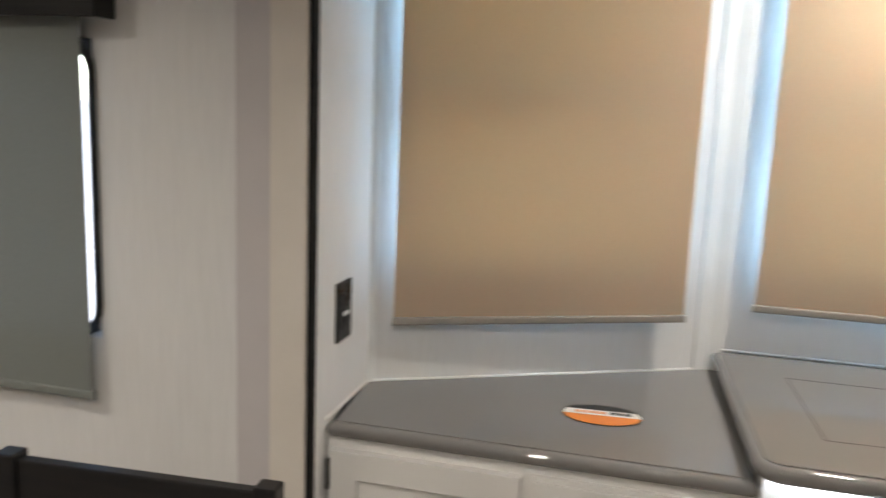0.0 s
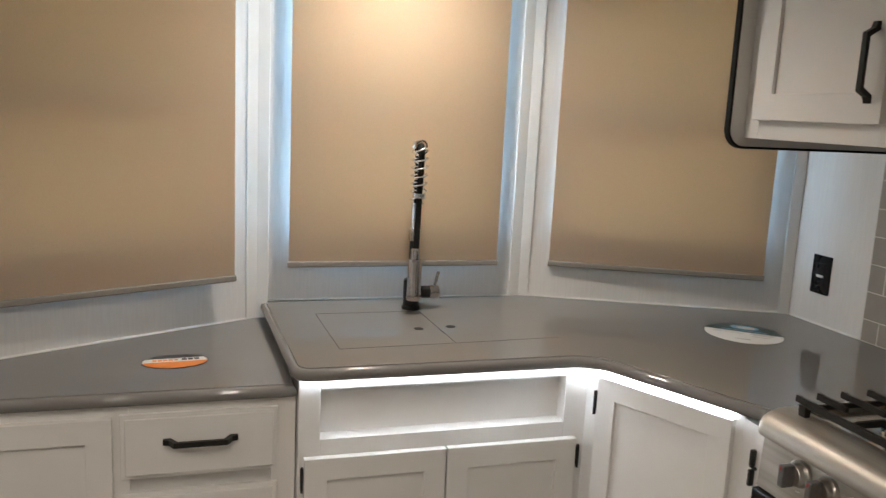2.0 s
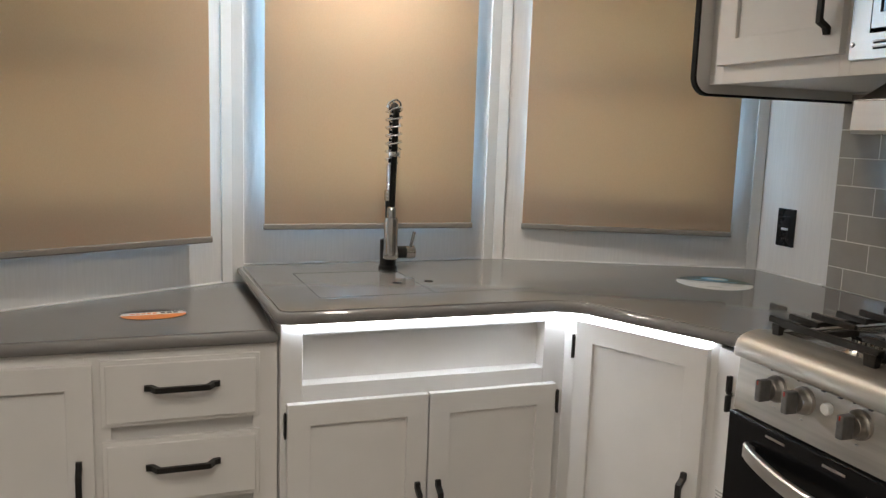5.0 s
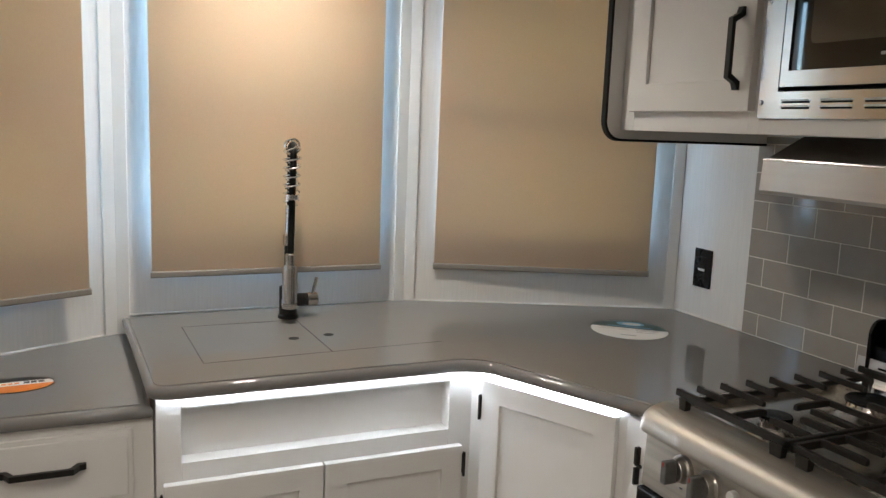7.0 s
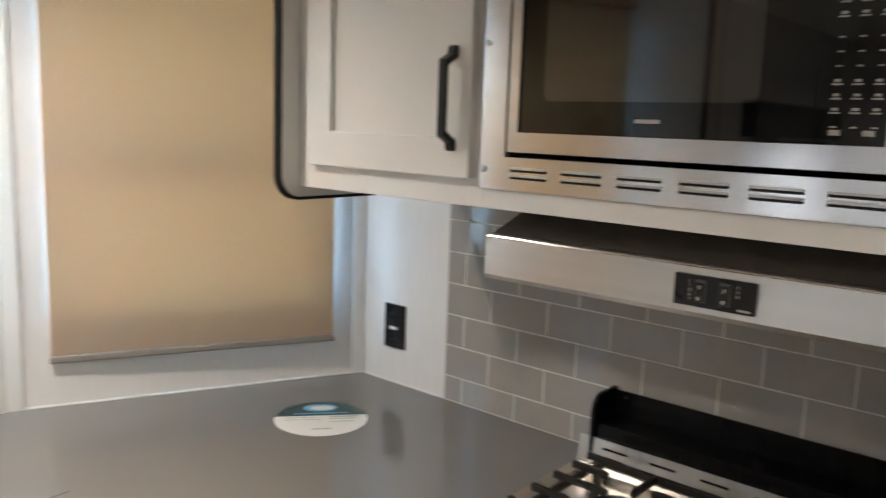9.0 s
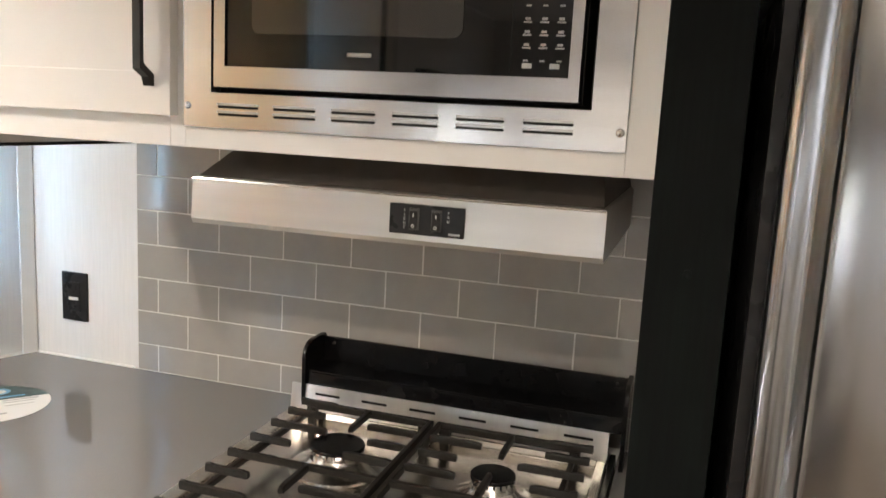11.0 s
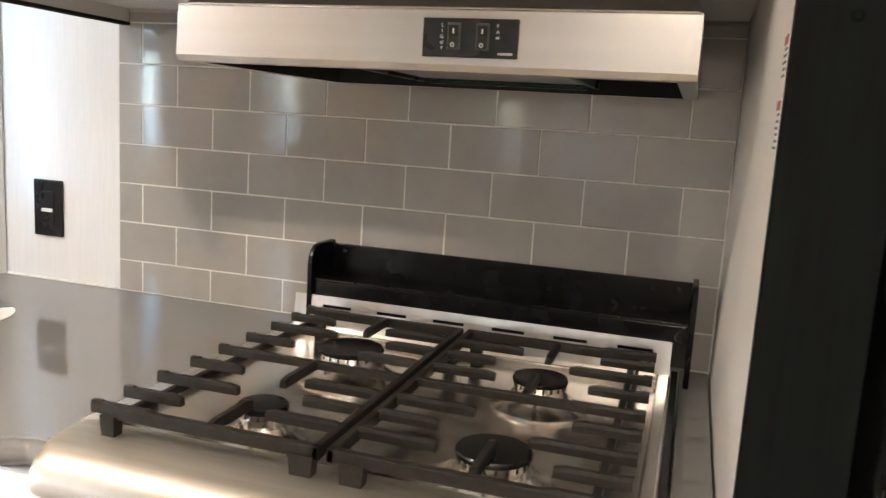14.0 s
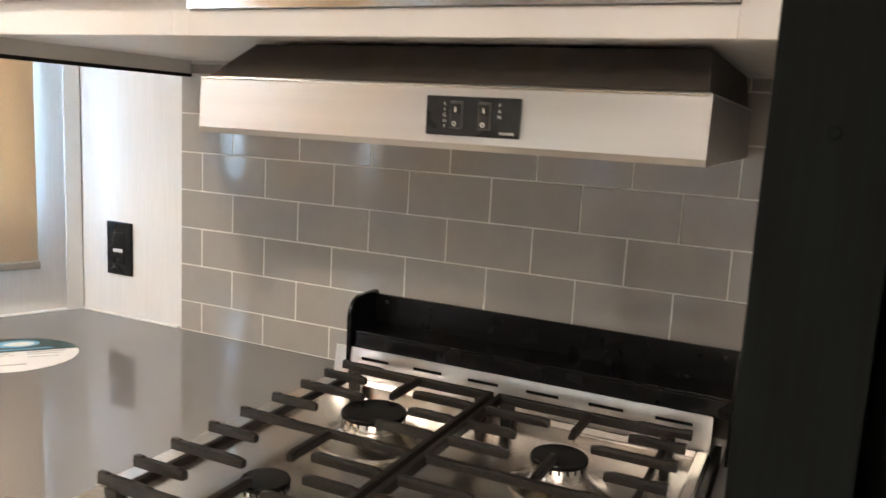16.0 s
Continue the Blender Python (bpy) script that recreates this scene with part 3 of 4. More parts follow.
def bead(parent, ends, z):
    (x0, y0), (x1, y1) = ends
    path = [(x0 + (x1 - x0) * k / 12, y0 + (y1 - y0) * k / 12, z + 0.0004 * math.sin(2.3 * k)) for k in range(13)]
    part("caulk_bead", tube(path, 0.0032, 8), CAULK, parent, "thin white caulk bead along the wall", smooth=True)


bead(lc, (along("left", 0.010), along("left", LEN_L - 0.010)), LOWZ + 0.001)
bead(lc, ((-0.3645, 1.530), (-0.3645, 1.750)), LOWZ + 0.001)
bead(hc, (along("centre", 0.016), along("centre", LEN_C - 0.008)), TOPZ + 0.001)
bead(hc, (along("right", 0.008), along("right", LEN_R - 0.010)), TOPZ + 0.001)
bead(hc, ((WX - 0.005, 1.510), (WX - 0.005, 1.780)), TOPZ + 0.001)


def groove(x0, y0, x1, y1, w=0.0016):
    d = Vector((x1 - x0, y1 - y0)).normalized()
    n = Vector((-d.y, d.x)) * w / 2
    return prism([(x0 + n.x, y0 + n.y), (x0 - n.x, y0 - n.y), (x1 - n.x, y1 - n.y), (x1 + n.x, y1 + n.y)], TOPZ - 0.002, TOPZ + 0.0003)


for a in ((0.478, 1.945, 0.489, 1.617), (0.489, 1.617, 0.780, 1.628), (0.780, 1.628, 0.770, 1.945), (0.478, 1.945, 0.770, 1.945), (0.780, 1.628, 1.062, 1.640)):
    part("lid_seam", groove(*a), CAVITY, hc, "thin dark seam round the sink cover")
for hx, hy in ((0.722, 1.765), (0.812, 1.775)):
    part("finger_hole", disc(hx, hy, TOPZ - 0.004, TOPZ + 0.0004, 0.013, 0.013, 24), CAVITY, hc, "dark finger hole in the sink cover")
# led strips under the nose
strip = thing("led_strip", pose(0, 0, 0), "lit cool white led tape under the counter nose", "led light")
part("tape", boxes((0.392, 1.085, FY - 0.008, FY - 0.0015, TOPZ - 0.0372, TOPZ - 0.0318)), LED, strip)
st2 = thing("led_strip", pose(1.090, 1.512, 0, 0, 0, ANG), "lit cool white led tape under the counter nose", "led light")
part("tape", boxes((0.012, 0.385, -0.008, -0.0015, TOPZ - 0.0372, TOPZ - 0.0318)), LED, st2)

diode = finish(box(-0.003, 0.003, -0.0022, 0.0, -0.0040, 0.0, 0.0004, 1), "diode", DIODE)
for tape, first, last in ((strip, 0.400, 1.080), (st2, 0.020, 0.380)):
    y = FY - 0.008 if tape is strip else -0.008
    for k in range(int((last - first) / 0.0167) + 1):
        ob = new("diode", diode)
        ob.parent = tape
        ob.location = (first + 0.0167 * k, y, TOPZ - 0.0325)

# ---- right wall: backsplash, upper cabinet, hood, microwave, range ----
BSX, Y0, Y1 = WX - 0.001, 1.500, 0.388
splash = structure("backsplash", box(BSX - 0.0056, BSX, Y1, Y0, TOPZ + 0.0005, 1.448), GROUT, "taupe subway tile backsplash with light grout", "backsplash")

UX = 1.433
upper = thing("upper_cabinet", pose(UX, 1.475, 0, 0, 0, -90), "white wall cabinet with a panelled door and black-edged end panel", "cabinet")
UW = 1.475 - 0.389
part("body", boxes((0.0, 0.43, 0.018, 0.470, 1.462, 2.04), (0.43, UW, 0.42, 0.470, 1.462, 2.04), (1.045, UW, 0.018, 0.42, 1.462, 2.04), (0.43, 1.045, 0.018, 0.42, 1.94, 2.04)), CAB, upper)
part("bottom", box(0.0, UW, 0.018, 0.470, 1.452, 1.4615), CAB, upper)
part("face_frame", boxes((0.0, 0.05, 0, 0.0175, 1.448, 2.04), (0.405, 0.4305, 0, 0.0175, 1.448, 2.04), (1.044, UW, 0, 0.0175, 1.448, 2.04),
                         (0.05, 0.405, 0, 0.0175, 1.448, 1.50), (0.4305, 1.044, 0, 0.0175, 1.448, 1.4775), (0.4305, 1.044, 0, 0.0175, 1.925, 2.04), (0.05, 0.405, 0, 0.0175, 1.97, 2.04), bevel=0.001), CAB, upper)
d = shaker_door(upper, 0.046, 0.418, 1.491, 1.985, -0.019, margin=0.072 - 0.012)
bar_pull(d, 0.386, -0.019, 1.608, 0.155)
end = rounded([(0.47, 1.424), (-0.043, 1.424), (-0.043, 2.04), (0.47, 2.04)], [0, 0.045, 0, 0], 8)
part("end_panel", prism(end, -0.014, -0.0005, axis="x"), CAB, upper)
rim = bmesh.new()
inner_pts = rounded([(0.47, 1.4275), (-0.0395, 1.4275), (-0.0395, 2.04), (0.47, 2.04)], [0, 0.0415, 0, 0], 8)
outer_pts = rounded([(0.47, 1.4215), (-0.0455, 1.4215), (-0.0455, 2.04), (0.47, 2.04)], [0, 0.0475, 0, 0], 8)
n = len(outer_pts)
loops = [[rim.verts.new((x, q[0], q[1])) for q in pts] for x in (-0.0155, 0.0008) for pts in (outer_pts[:-1], inner_pts[:-1])]
for i in range(n - 2):
    for a, b in ((0, 1), (2, 3), (0, 2), (1, 3)):
        rim.faces.new((loops[a][i], loops[a][i + 1], loops[b][i + 1], loops[b][i]))
part("edge_trim", rim, RUBBER, upper, "black T-moulding round the end panel")

# microwave in its trim kit
mw = thing("microwave", pose(UX, 1.475, 0, 0, 0, -90), "built-in stainless microwave with black glass door and vented trim", "microwave")
TX0, TX1, TZ0, TZ1 = 0.431, 1.0435, 1.478, 1.924
OX0, OX1, OZ0, OZ1 = 0.475, 1.000, 1.526, 1.878
part("trim_frame", ring_plate([(TX0, TZ0), (TX1, TZ0), (TX1, TZ1), (TX0, TZ1)], [(OX0, OZ0), (OX1, OZ0), (OX1, OZ1), (OX0, OZ1)], -0.006, 0.012), STEEL_T, mw)
part("recess", boxes((OX0, OX0 + 0.004, 0.012, 0.38, OZ0, OZ1), (OX1 - 0.004, OX1, 0.012, 0.38, OZ0, OZ1), (OX0, OX1, 0.012, 0.38, OZ0 - 0.003, OZ0), (OX0, OX1, 0.012, 0.38, OZ1, OZ1 + 0.003)), CAVITY, mw)
part("body", box(0.484, 0.985, 0.022, 0.37, 1.531, 1.870), CAVITY, mw)
dr = part("door", ring_plate([(0.483, 1.534), (0.984, 1.534), (0.984, 1.868), (0.483, 1.868)], [(0.5, 1.562), (0.97, 1.562), (0.97, 1.846), (0.5, 1.846)], -0.012, 0.021), STEEL_T, mw)
part("glass", box(0.5005, 0.9695, -0.008, 0.019, 1.5625, 1.8455), GLASSBLK, dr, "black glass")
scr = part("screen", prism(rounded([(0.540, 1.606), (0.835, 1.606), (0.835, 1.815), (0.540, 1.815)], [0.012] * 4), 0.0, 1.0), WINSCREEN, dr)
for v in scr.data.vertices:
    v.co = Vector((v.co.x, -0.0095 if v.co.z > 0.5 else -0.007, v.co.y))
part("badge", boxes((0.680, 0.714, -0.0092, -0.0081, 1.5795, 1.5845)), MARK, dr, "small pale lettering strip")
part("control_line", boxes((0.8965, 0.8972, -0.0090, -0.0081, 1.563, 1.845)), CAVITY, dr)
for r in range(9):
    for c in range(3):
        wide = 0.0105 if r in (0, 1, 5, 6, 7) else 0.006
        z = 1.713 - r * 0.0152 - (0.006 if r > 1 else 0) - (0.004 if r > 4 else 0)
        x = 0.916 + c * 0.0205
        part("key", boxes((x - wide / 2, x + wide / 2, -0.0090, -0.0081, z - 0.0009, z + 0.0009), *([(x - wide / 2 + 0.002, x + wide / 2 - 0.002, -0.0090, -0.0081, z + 0.0024, z + 0.0054)] if wide > 0.01 else [])), MARK, dr)
for x in (0.918, 0.952):
    part("key", boxes((x - 0.006, x + 0.006, -0.0090, -0.0081, 1.5725, 1.5785)), MARK, dr)
for k in range(6):
    x0 = 0.487 + k * 0.0862
    for z in (1.507, 1.4965):
        vs_ = part("vent_slot", prism(rounded([(x0, z - 0.0016), (x0 + 0.062, z - 0.0016), (x0 + 0.062, z + 0.0018), (x0, z + 0.0018)], [0.0015] * 4, 3), 0, 1), CAVITY, mw)
        for v in vs_.data.vertices:
            v.co = Vector((v.co.x, -0.0068 if v.co.z > 0.5 else -0.004, v.co.y))
        lv_ = part("louvre", prism(rounded([(x0, z + 0.0022), (x0 + 0.062, z + 0.0022), (x0 + 0.062, z + 0.0052), (x0, z + 0.0052)], [0.0014] * 4, 3), 0, 1), STEEL, mw)
        for v in lv_.data.vertices:
            v.co = Vector((v.co.x, -0.0098 if v.co.z > 0.5 else -0.005, v.co.y))
for x, z in ((0.438, 1.507), (0.438, 1.689), (1.036, 1.501)):
    part("screw", lathe([(0.0, -0.0095), (0.004, -0.0085), (0.0055, -0.006)], 12, (x, 0, z), "y"), CHROME, mw)

part("bumper", lathe([(0.0, -0.016), (0.006, -0.015), (0.009, -0.011), (0.0095, -0.006)], 18, (1.034, 0, 1.690), "y"), PAPERWHITE, mw, "round white bumper", smooth=True)

# hood
hood = thing("range_hood", pose(1.462, 1.056, 0, 0, 0, -90), "stainless under-cabinet range hood with black switch plate", "range hood")
HW, HD = 0.606, WX - 1.462 - 0.006
shell = bmesh.new()
ring = [[(0, 0.004, 1.335), (HW, 0.004, 1.335), (HW, HD, 1.335), (0, HD, 1.335)], [(0, 0, 1.342), (HW, 0, 1.342), (HW, HD, 1.342), (0, HD, 1.342)],
        [(0, 0.004, 1.4005), (HW, 0.004, 1.4005), (HW, HD, 1.4005), (0, HD, 1.4005)], [(0.002, 0.007, 1.4035), (HW - 0.002, 0.007, 1.4035), (HW - 0.002, HD, 1.4035), (0.002, HD, 1.4035)],
        [(0.004, 0.012, 1.4045), (HW - 0.004, 0.012, 1.4045), (HW - 0.004, HD, 1.4045), (0.004, HD, 1.4045)]]
vs = [[shell.verts.new(p) for p in r] for r in ring]
for a, b in zip(vs, vs[1:]):
    for k in range(4):
        shell.faces.new((a[k], a[(k + 1) % 4], b[(k + 1) % 4], b[k]))
shell.faces.new(vs[-1])
# folded underside lip round an open belly
inn = [shell.verts.new(p) for p in ((0.02, 0.03, 1.335), (HW - 0.02, 0.03, 1.335), (HW - 0.02, HD - 0.02, 1.335), (0.02, HD - 0.02, 1.335))]
up = [shell.verts.new(p) for p in ((0.025, 0.035, 1.375), (HW - 0.025, 0.035, 1.375), (HW - 0.025, HD - 0.02, 1.375), (0.025, HD - 0.02, 1.375))]
for k in range(4):
    shell.faces.new((vs[0][k], vs[0][(k + 1) % 4], inn[(k + 1) % 4], inn[k]))
# belly coloured dark for the shade inside the hood
belly = bmesh.new()
bl_in = [belly.verts.new(v.co) for v in inn]
bl_up = [belly.verts.new(v.co) for v in up]
for k in range(4):
    belly.faces.new((bl_in[k], bl_in[(k + 1) % 4], bl_up[(k + 1) % 4], bl_up[k]))
belly.faces.new(bl_up)
for v in up:
    shell.verts.remove(v)
part("belly", belly, CAVITY, hood, "open underside, its shade put into the dark colour")
part("shell", shell, STEEL, hood)
# sloping top: the shade below the wall cabinet is painted in
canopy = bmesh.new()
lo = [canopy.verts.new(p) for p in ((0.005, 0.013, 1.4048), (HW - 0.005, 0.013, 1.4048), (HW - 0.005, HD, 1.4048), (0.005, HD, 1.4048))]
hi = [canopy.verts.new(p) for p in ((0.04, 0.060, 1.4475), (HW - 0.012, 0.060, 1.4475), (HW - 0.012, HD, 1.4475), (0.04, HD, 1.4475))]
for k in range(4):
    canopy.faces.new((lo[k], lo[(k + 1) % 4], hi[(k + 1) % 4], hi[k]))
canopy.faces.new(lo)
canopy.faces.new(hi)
part("canopy", canopy, SHADED_STEEL, hood, "sloping top of the hood, shade put into its colour")
part("filter", box(0.20, 0.46, 0.11, 0.34, 1.345, 1.352, 0.002), STEEL, hood, "flat steel grease filter")
part("filter_frame", boxes((0.192, 0.20, 0.10, 0.35, 1.340, 1.376), (0.46, 0.468, 0.10, 0.35, 1.340, 1.376), (0.20, 0.46, 0.10, 0.108, 1.340, 1.376)), PLASTIC, hood)
part("lamp_lens", box(0.21, 0.45, 0.342, 0.362, 1.338, 1.344, 0.002), LENS, hood, "teal tinted glass lamp lens")
part("front_edge", tube([(0.001, 0.0045, 1.4015), (HW - 0.001, 0.0045, 1.4015)], 0.0020), STEEL_T, hood, "polished folded top edge", smooth=True)
sw = part("switch_plate", box(0.316, 0.422, -0.0035, 0.003, 1.350, 1.391, 0.001), PLASTIC, hood, "black plastic switch plate")
for x in (0.352, 0.384):
    rk = part("rocker", boxes((x - 0.0075, x + 0.0075, -0.0055, -0.0036, 1.357, 1.386), bevel=0.001), ROCKER, sw, "dark grey rocker switch")
    part("rocker_cap", prism([(-0.0095, 1.359), (-0.006, 1.372), (-0.0085, 1.383), (-0.004, 1.383), (-0.004, 1.359)], x - 0.0055, x + 0.0055, axis="x"), BLACK, rk, "black rocker cap")
    part("mark", boxes((x - 0.0006, x + 0.0006, -0.0090, -0.0072, 1.3745, 1.3795)), LETTER, rk)
    ring = bmesh.new()
    turns = [[ring.verts.new((x + q * math.cos(a), -0.0096, 1.3625 + q * math.sin(a))) for a in [2 * math.pi * k / 16 for k in range(16)]] for q in (0.0024, 0.0013)]
    for k in range(16):
        ring.faces.new((turns[0][k], turns[0][(k + 1) % 16], turns[1][(k + 1) % 16], turns[1][k]))
    part("mark", ring, LETTER, rk)


def letter(char, size, m, mat, parent):
    """One letter of the built-in font as a thin mesh."""
    cu = bpy.data.curves.new("letter", "FONT")
    cu.body, cu.size, cu.align_x, cu.extrude = char, size, "CENTER", 0.0001
    ob = bpy.data.objects.new("letter", cu)
    scene.collection.objects.link(ob)
    me = bpy.data.meshes.new_from_object(ob)
    bpy.data.objects.remove(ob)
    me.transform(m)
    bm = bmesh.new()
    bm.from_mesh(me)
    return part("letter", bm, mat, parent)


for x, z0, word in ((0.338, 1.3815, "LIGHT"), (0.400, 1.3815, "FAN")):
    for k, ch in enumerate(word):
        letter(ch, 0.0052, pose(x, -0.0038, z0 - k * 0.0060, 90), LETTER, sw)
part("badge", boxes((0.401, 0.417, -0.0042, -0.0034, 1.3535, 1.3560)), MARK, sw)

# range: local x to the right, y into the wall
RX = 1.228
RW = 0.615
rg = thing("gas_range", pose(RX, 1.060, 0, 0, 0, -90), "stainless four-burner gas range with black oven door", "range")
RD = 1.79 - RX
part("body", box(0.004, RW - 0.004, 0.02, 0.62, 0.05, 0.905), ENAMEL, rg)
# rolled front of the cooktop
nose = [(0.05, 0.893), (-0.024, 0.893), (-0.0285, 0.8955), (-0.030, 0.900), (-0.030, 0.909), (-0.0275, 0.919), (-0.022, 0.928), (-0.012, 0.9355),
        (0.002, 0.940), (0.022, 0.9425), (0.045, 0.943), (0.062, 0.942), (0.068, 0.939), (0.070, 0.934), (0.070, 0.905)]
roll = bmesh.new()
ends = [0.010 + 0.034 * (1 - math.cos(math.radians(15 * k))) for k in range(7)]
cuts = [(e, 0.034 * (1 - math.sin(math.radians(15 * k)))) for k, e in enumerate(ends)]
cuts += [(RW * 0.5, 0.0)] + [(RW + 0.010 - e, back) for e, back in reversed(cuts)]
secs = [[roll.verts.new((x, y + back * max(0.0, min(1.0, (0.05 - y) / 0.05)), z - back * 0.25)) for y, z in nose] for x, back in cuts]
for a, b in zip(secs, secs[1:]):
    for k in range(len(nose)):
        roll.faces.new((a[k], a[(k + 1) % len(nose)], b[(k + 1) % len(nose)], b[k]))
roll.faces.new(secs[0])
roll.faces.new(secs[-1])
part("cooktop_nose", roll, STEEL_SOFT, rg, "rolled stainless front edge with rounded corners", smooth=True)
part("cooktop_rim", boxes((0.0, 0.030, 0.0705, RD, 0.905, 0.934), (RW - 0.018, RW, 0.0705, RD, 0.905, 0.934), (0.030, RW - 0.018, RD - 0.03, RD, 0.905, 0.934), bevel=0.003), STEEL_PAN, rg)
part("cooktop_pan", box(0.028, RW - 0.016, 0.0705, RD - 0.028, 0.905, 0.922), STEEL_PAN, rg)
part("side_gap", box(RW + 0.0005, RW + 0.010, 0.03, 0.62, 0.2, 0.925), ENAMEL, rg)
# control panel leans slightly
part("control_panel", prism([(0.010, 0.8925), (0.004, 0.775), (0.03, 0.775), (0.03, 0.8925)], 0.006, RW - 0.006, axis="x"), STEEL_SOFT, rg)


def knob(x, z):
    k = part("knob", lathe([(0.026, 0.006), (0.026, -0.003), (0.023, -0.006), (0.0215, -0.010), (0.0205, -0.016), (0.019, -0.018), (0.0, -0.018)], 28, (x, 0.004, z), "y"), STEEL, rg, "steel-skirted burner knob", smooth=True)
    part("grip", boxes((x - 0.0075, x + 0.0075, -0.040, -0.013, z - 0.021, z + 0.021), bevel=0.003), KNOBGREY, k, "grey grip bar")
    part("pointer", boxes((x - 0.0015, x + 0.0015, -0.0408, -0.034, z + 0.012, z + 0.0195)), RED, k)
    part("dial_mark", lathe([(0.0, 0.0), (0.0020, 0.0), (0.0020, 0.006), (0.0, 0.006)], 12, (x - 0.014, 0.003, z + 0.034), "y"), INK, k)
    part("dial_mark", boxes((x + 0.012, x + 0.016, 0.0030, 0.0075, z + 0.0335, z + 0.0345)), GREYINK, k)
    part("dial_mark", boxes((x - 0.003, x + 0.003, 0.001, 0.006, z - 0.036, z - 0.035)), GREYINK, k)


for ky in (0.946, 0.878, 0.753, 0.628, 0.560):
    knob(1.060 - ky, 0.848)
part("ignition_button", lathe([(0.011, 0.006), (0.011, -0.004), (0.009, -0.007), (0.0, -0.007)], 20, (1.060 - 0.822, 0.004, 0.852), "y"), PAPERWHITE, rg, "white ignition button", smooth=True)
for mx in (0.225, 0.262, 0.325, 0.36):
    part("icon", boxes((mx - 0.005, mx + 0.005, 0.0035, 0.008, 0.884, 0.886), (mx - 0.004, mx + 0.004, 0.0035, 0.008, 0.879, 0.8805)), INK, rg)
door = part("oven_door", box(0.004, RW - 0.004, -0.006, 0.019, 0.20, 0.772, 0.004), ENAMEL, rg, "black glass oven door")
part("window", box(0.11, RW - 0.11, -0.0085, -0.0055, 0.30, 0.62, 0.001), GLASSBLK, door)
for x in (0.11, 0.25, 0.39, 0.50):
    part("vent", box(x, x + 0.05, -0.0065, -0.005, 0.752, 0.757), STEEL, door, "thin bright vent slot")
bow = bmesh.new()
secs = []
for k in range(25):
    u = k / 24
    x = 0.07 + (RW - 0.14) * u
    y = -0.018 - 0.045 * math.sin(math.pi * u) ** 0.8
    h = 0.0155
    zc = 0.712 - 0.010 * math.sin(math.pi * u)
    secs.append([bow.verts.new(p) for p in ((x, y, zc - h), (x, y - 0.004, zc - h + 0.003), (x, y - 0.004, zc + h - 0.003), (x, y, zc + h), (x, y + 0.008, zc + h), (x, y + 0.008, zc - h))])
for a, b in zip(secs, secs[1:]):
    for k in range(6):
        bow.faces.new((a[k], a[(k + 1) % 6], b[(k + 1) % 6], b[k]))
bow.faces.new(secs[0])
bow.faces.new(secs[-1])
part("handle", bow, STEEL, door, "bowed stainless handle", smooth=True)
for x in (0.078, RW - 0.078):
    part("handle_post", box(x - 0.008, x + 0.008, -0.020, -0.005, 0.702, 0.722, 0.001), STEEL, door)
part("drawer", box(0.004, RW - 0.004, 0.0, 0.019, 0.06, 0.19, 0.003), ENAMEL, rg)
# slotted riser and black back guard
ris = bmesh.new()
SL = [(0.047 + k * 0.0975, 0.047 + k * 0.0975 + 0.052) for k in range(6)]
P0, P1 = Vector((0, RD + 0.010, 0.930)), Vector((0, RD + 0.017, 0.980))
cuts = sorted({-0.004, RW - 0.002, *[v for s in SL for v in s]})
lev = [0.0, 0.62, 0.72, 1.0]
for i in range(len(cuts) - 1):
    for j in range(3):
        if j == 1 and (cuts[i], cuts[i + 1]) in SL:
            continue
        q = [P0.lerp(P1, lev[j]), P0.lerp(P1, lev[j + 1])]
        ris.faces.new([ris.verts.new((x, p.y, p.z)) for x, p in ((cuts[i], q[0]), (cuts[i + 1], q[0]), (cuts[i + 1], q[1]), (cuts[i], q[1]))])
bmesh.ops.remove_doubles(ris, verts=ris.verts, dist=1e-5)
bmesh.ops.solidify(ris, geom=ris.faces[:], thickness=0.0015)
part("riser", ris, STEEL_V, rg, "stainless slotted vent strip")
part("riser_back", box(0.01, RW - 0.006, RD + 0.024, RD + 0.028, 0.90, 0.976), CAVITY, rg)
BG = RD + 0.022
guard = part("back_guard", box(0.0265, RW + 0.018, BG + 0.072, BG + 0.078, 1.004, 1.058, 0.001), ENAMEL, rg, "black enamel back guard with shelf")
part("front_plate", box(0.0265, RW + 0.018, BG + 0.0, BG + 0.004, 0.978, 1.0035, 0.001), ENAMEL, guard)
part("shelf", box(0.0265, RW + 0.018, BG + 0.0, BG + 0.0715, 1.004, 1.008, 0.001), ENAMEL, guard)
cheek = rounded([(BG - 0.010, 0.90), (BG + 0.082, 0.90), (BG + 0.082, 1.064), (BG - 0.010, 1.064)], [0, 0, 0.005, 0.03], 8)
for x in (0.018, RW + 0.0185):
    part("cheek", prism(cheek, x, x + 0.008, 0.001, 1, axis="x"), ENAMEL, guard)
    part("screw", lathe([(0.003, -0.002), (0.003, 0.0), (0.0, 0.0)], 10, (x + 0.03 if x < 0.3 else x - 0.02, BG + 0.072, 1.046), "y"), BLACK, guard)


def loc(x, y):
    """World x, y to the range's own x, y."""
    return 1.060 - y, x - RX


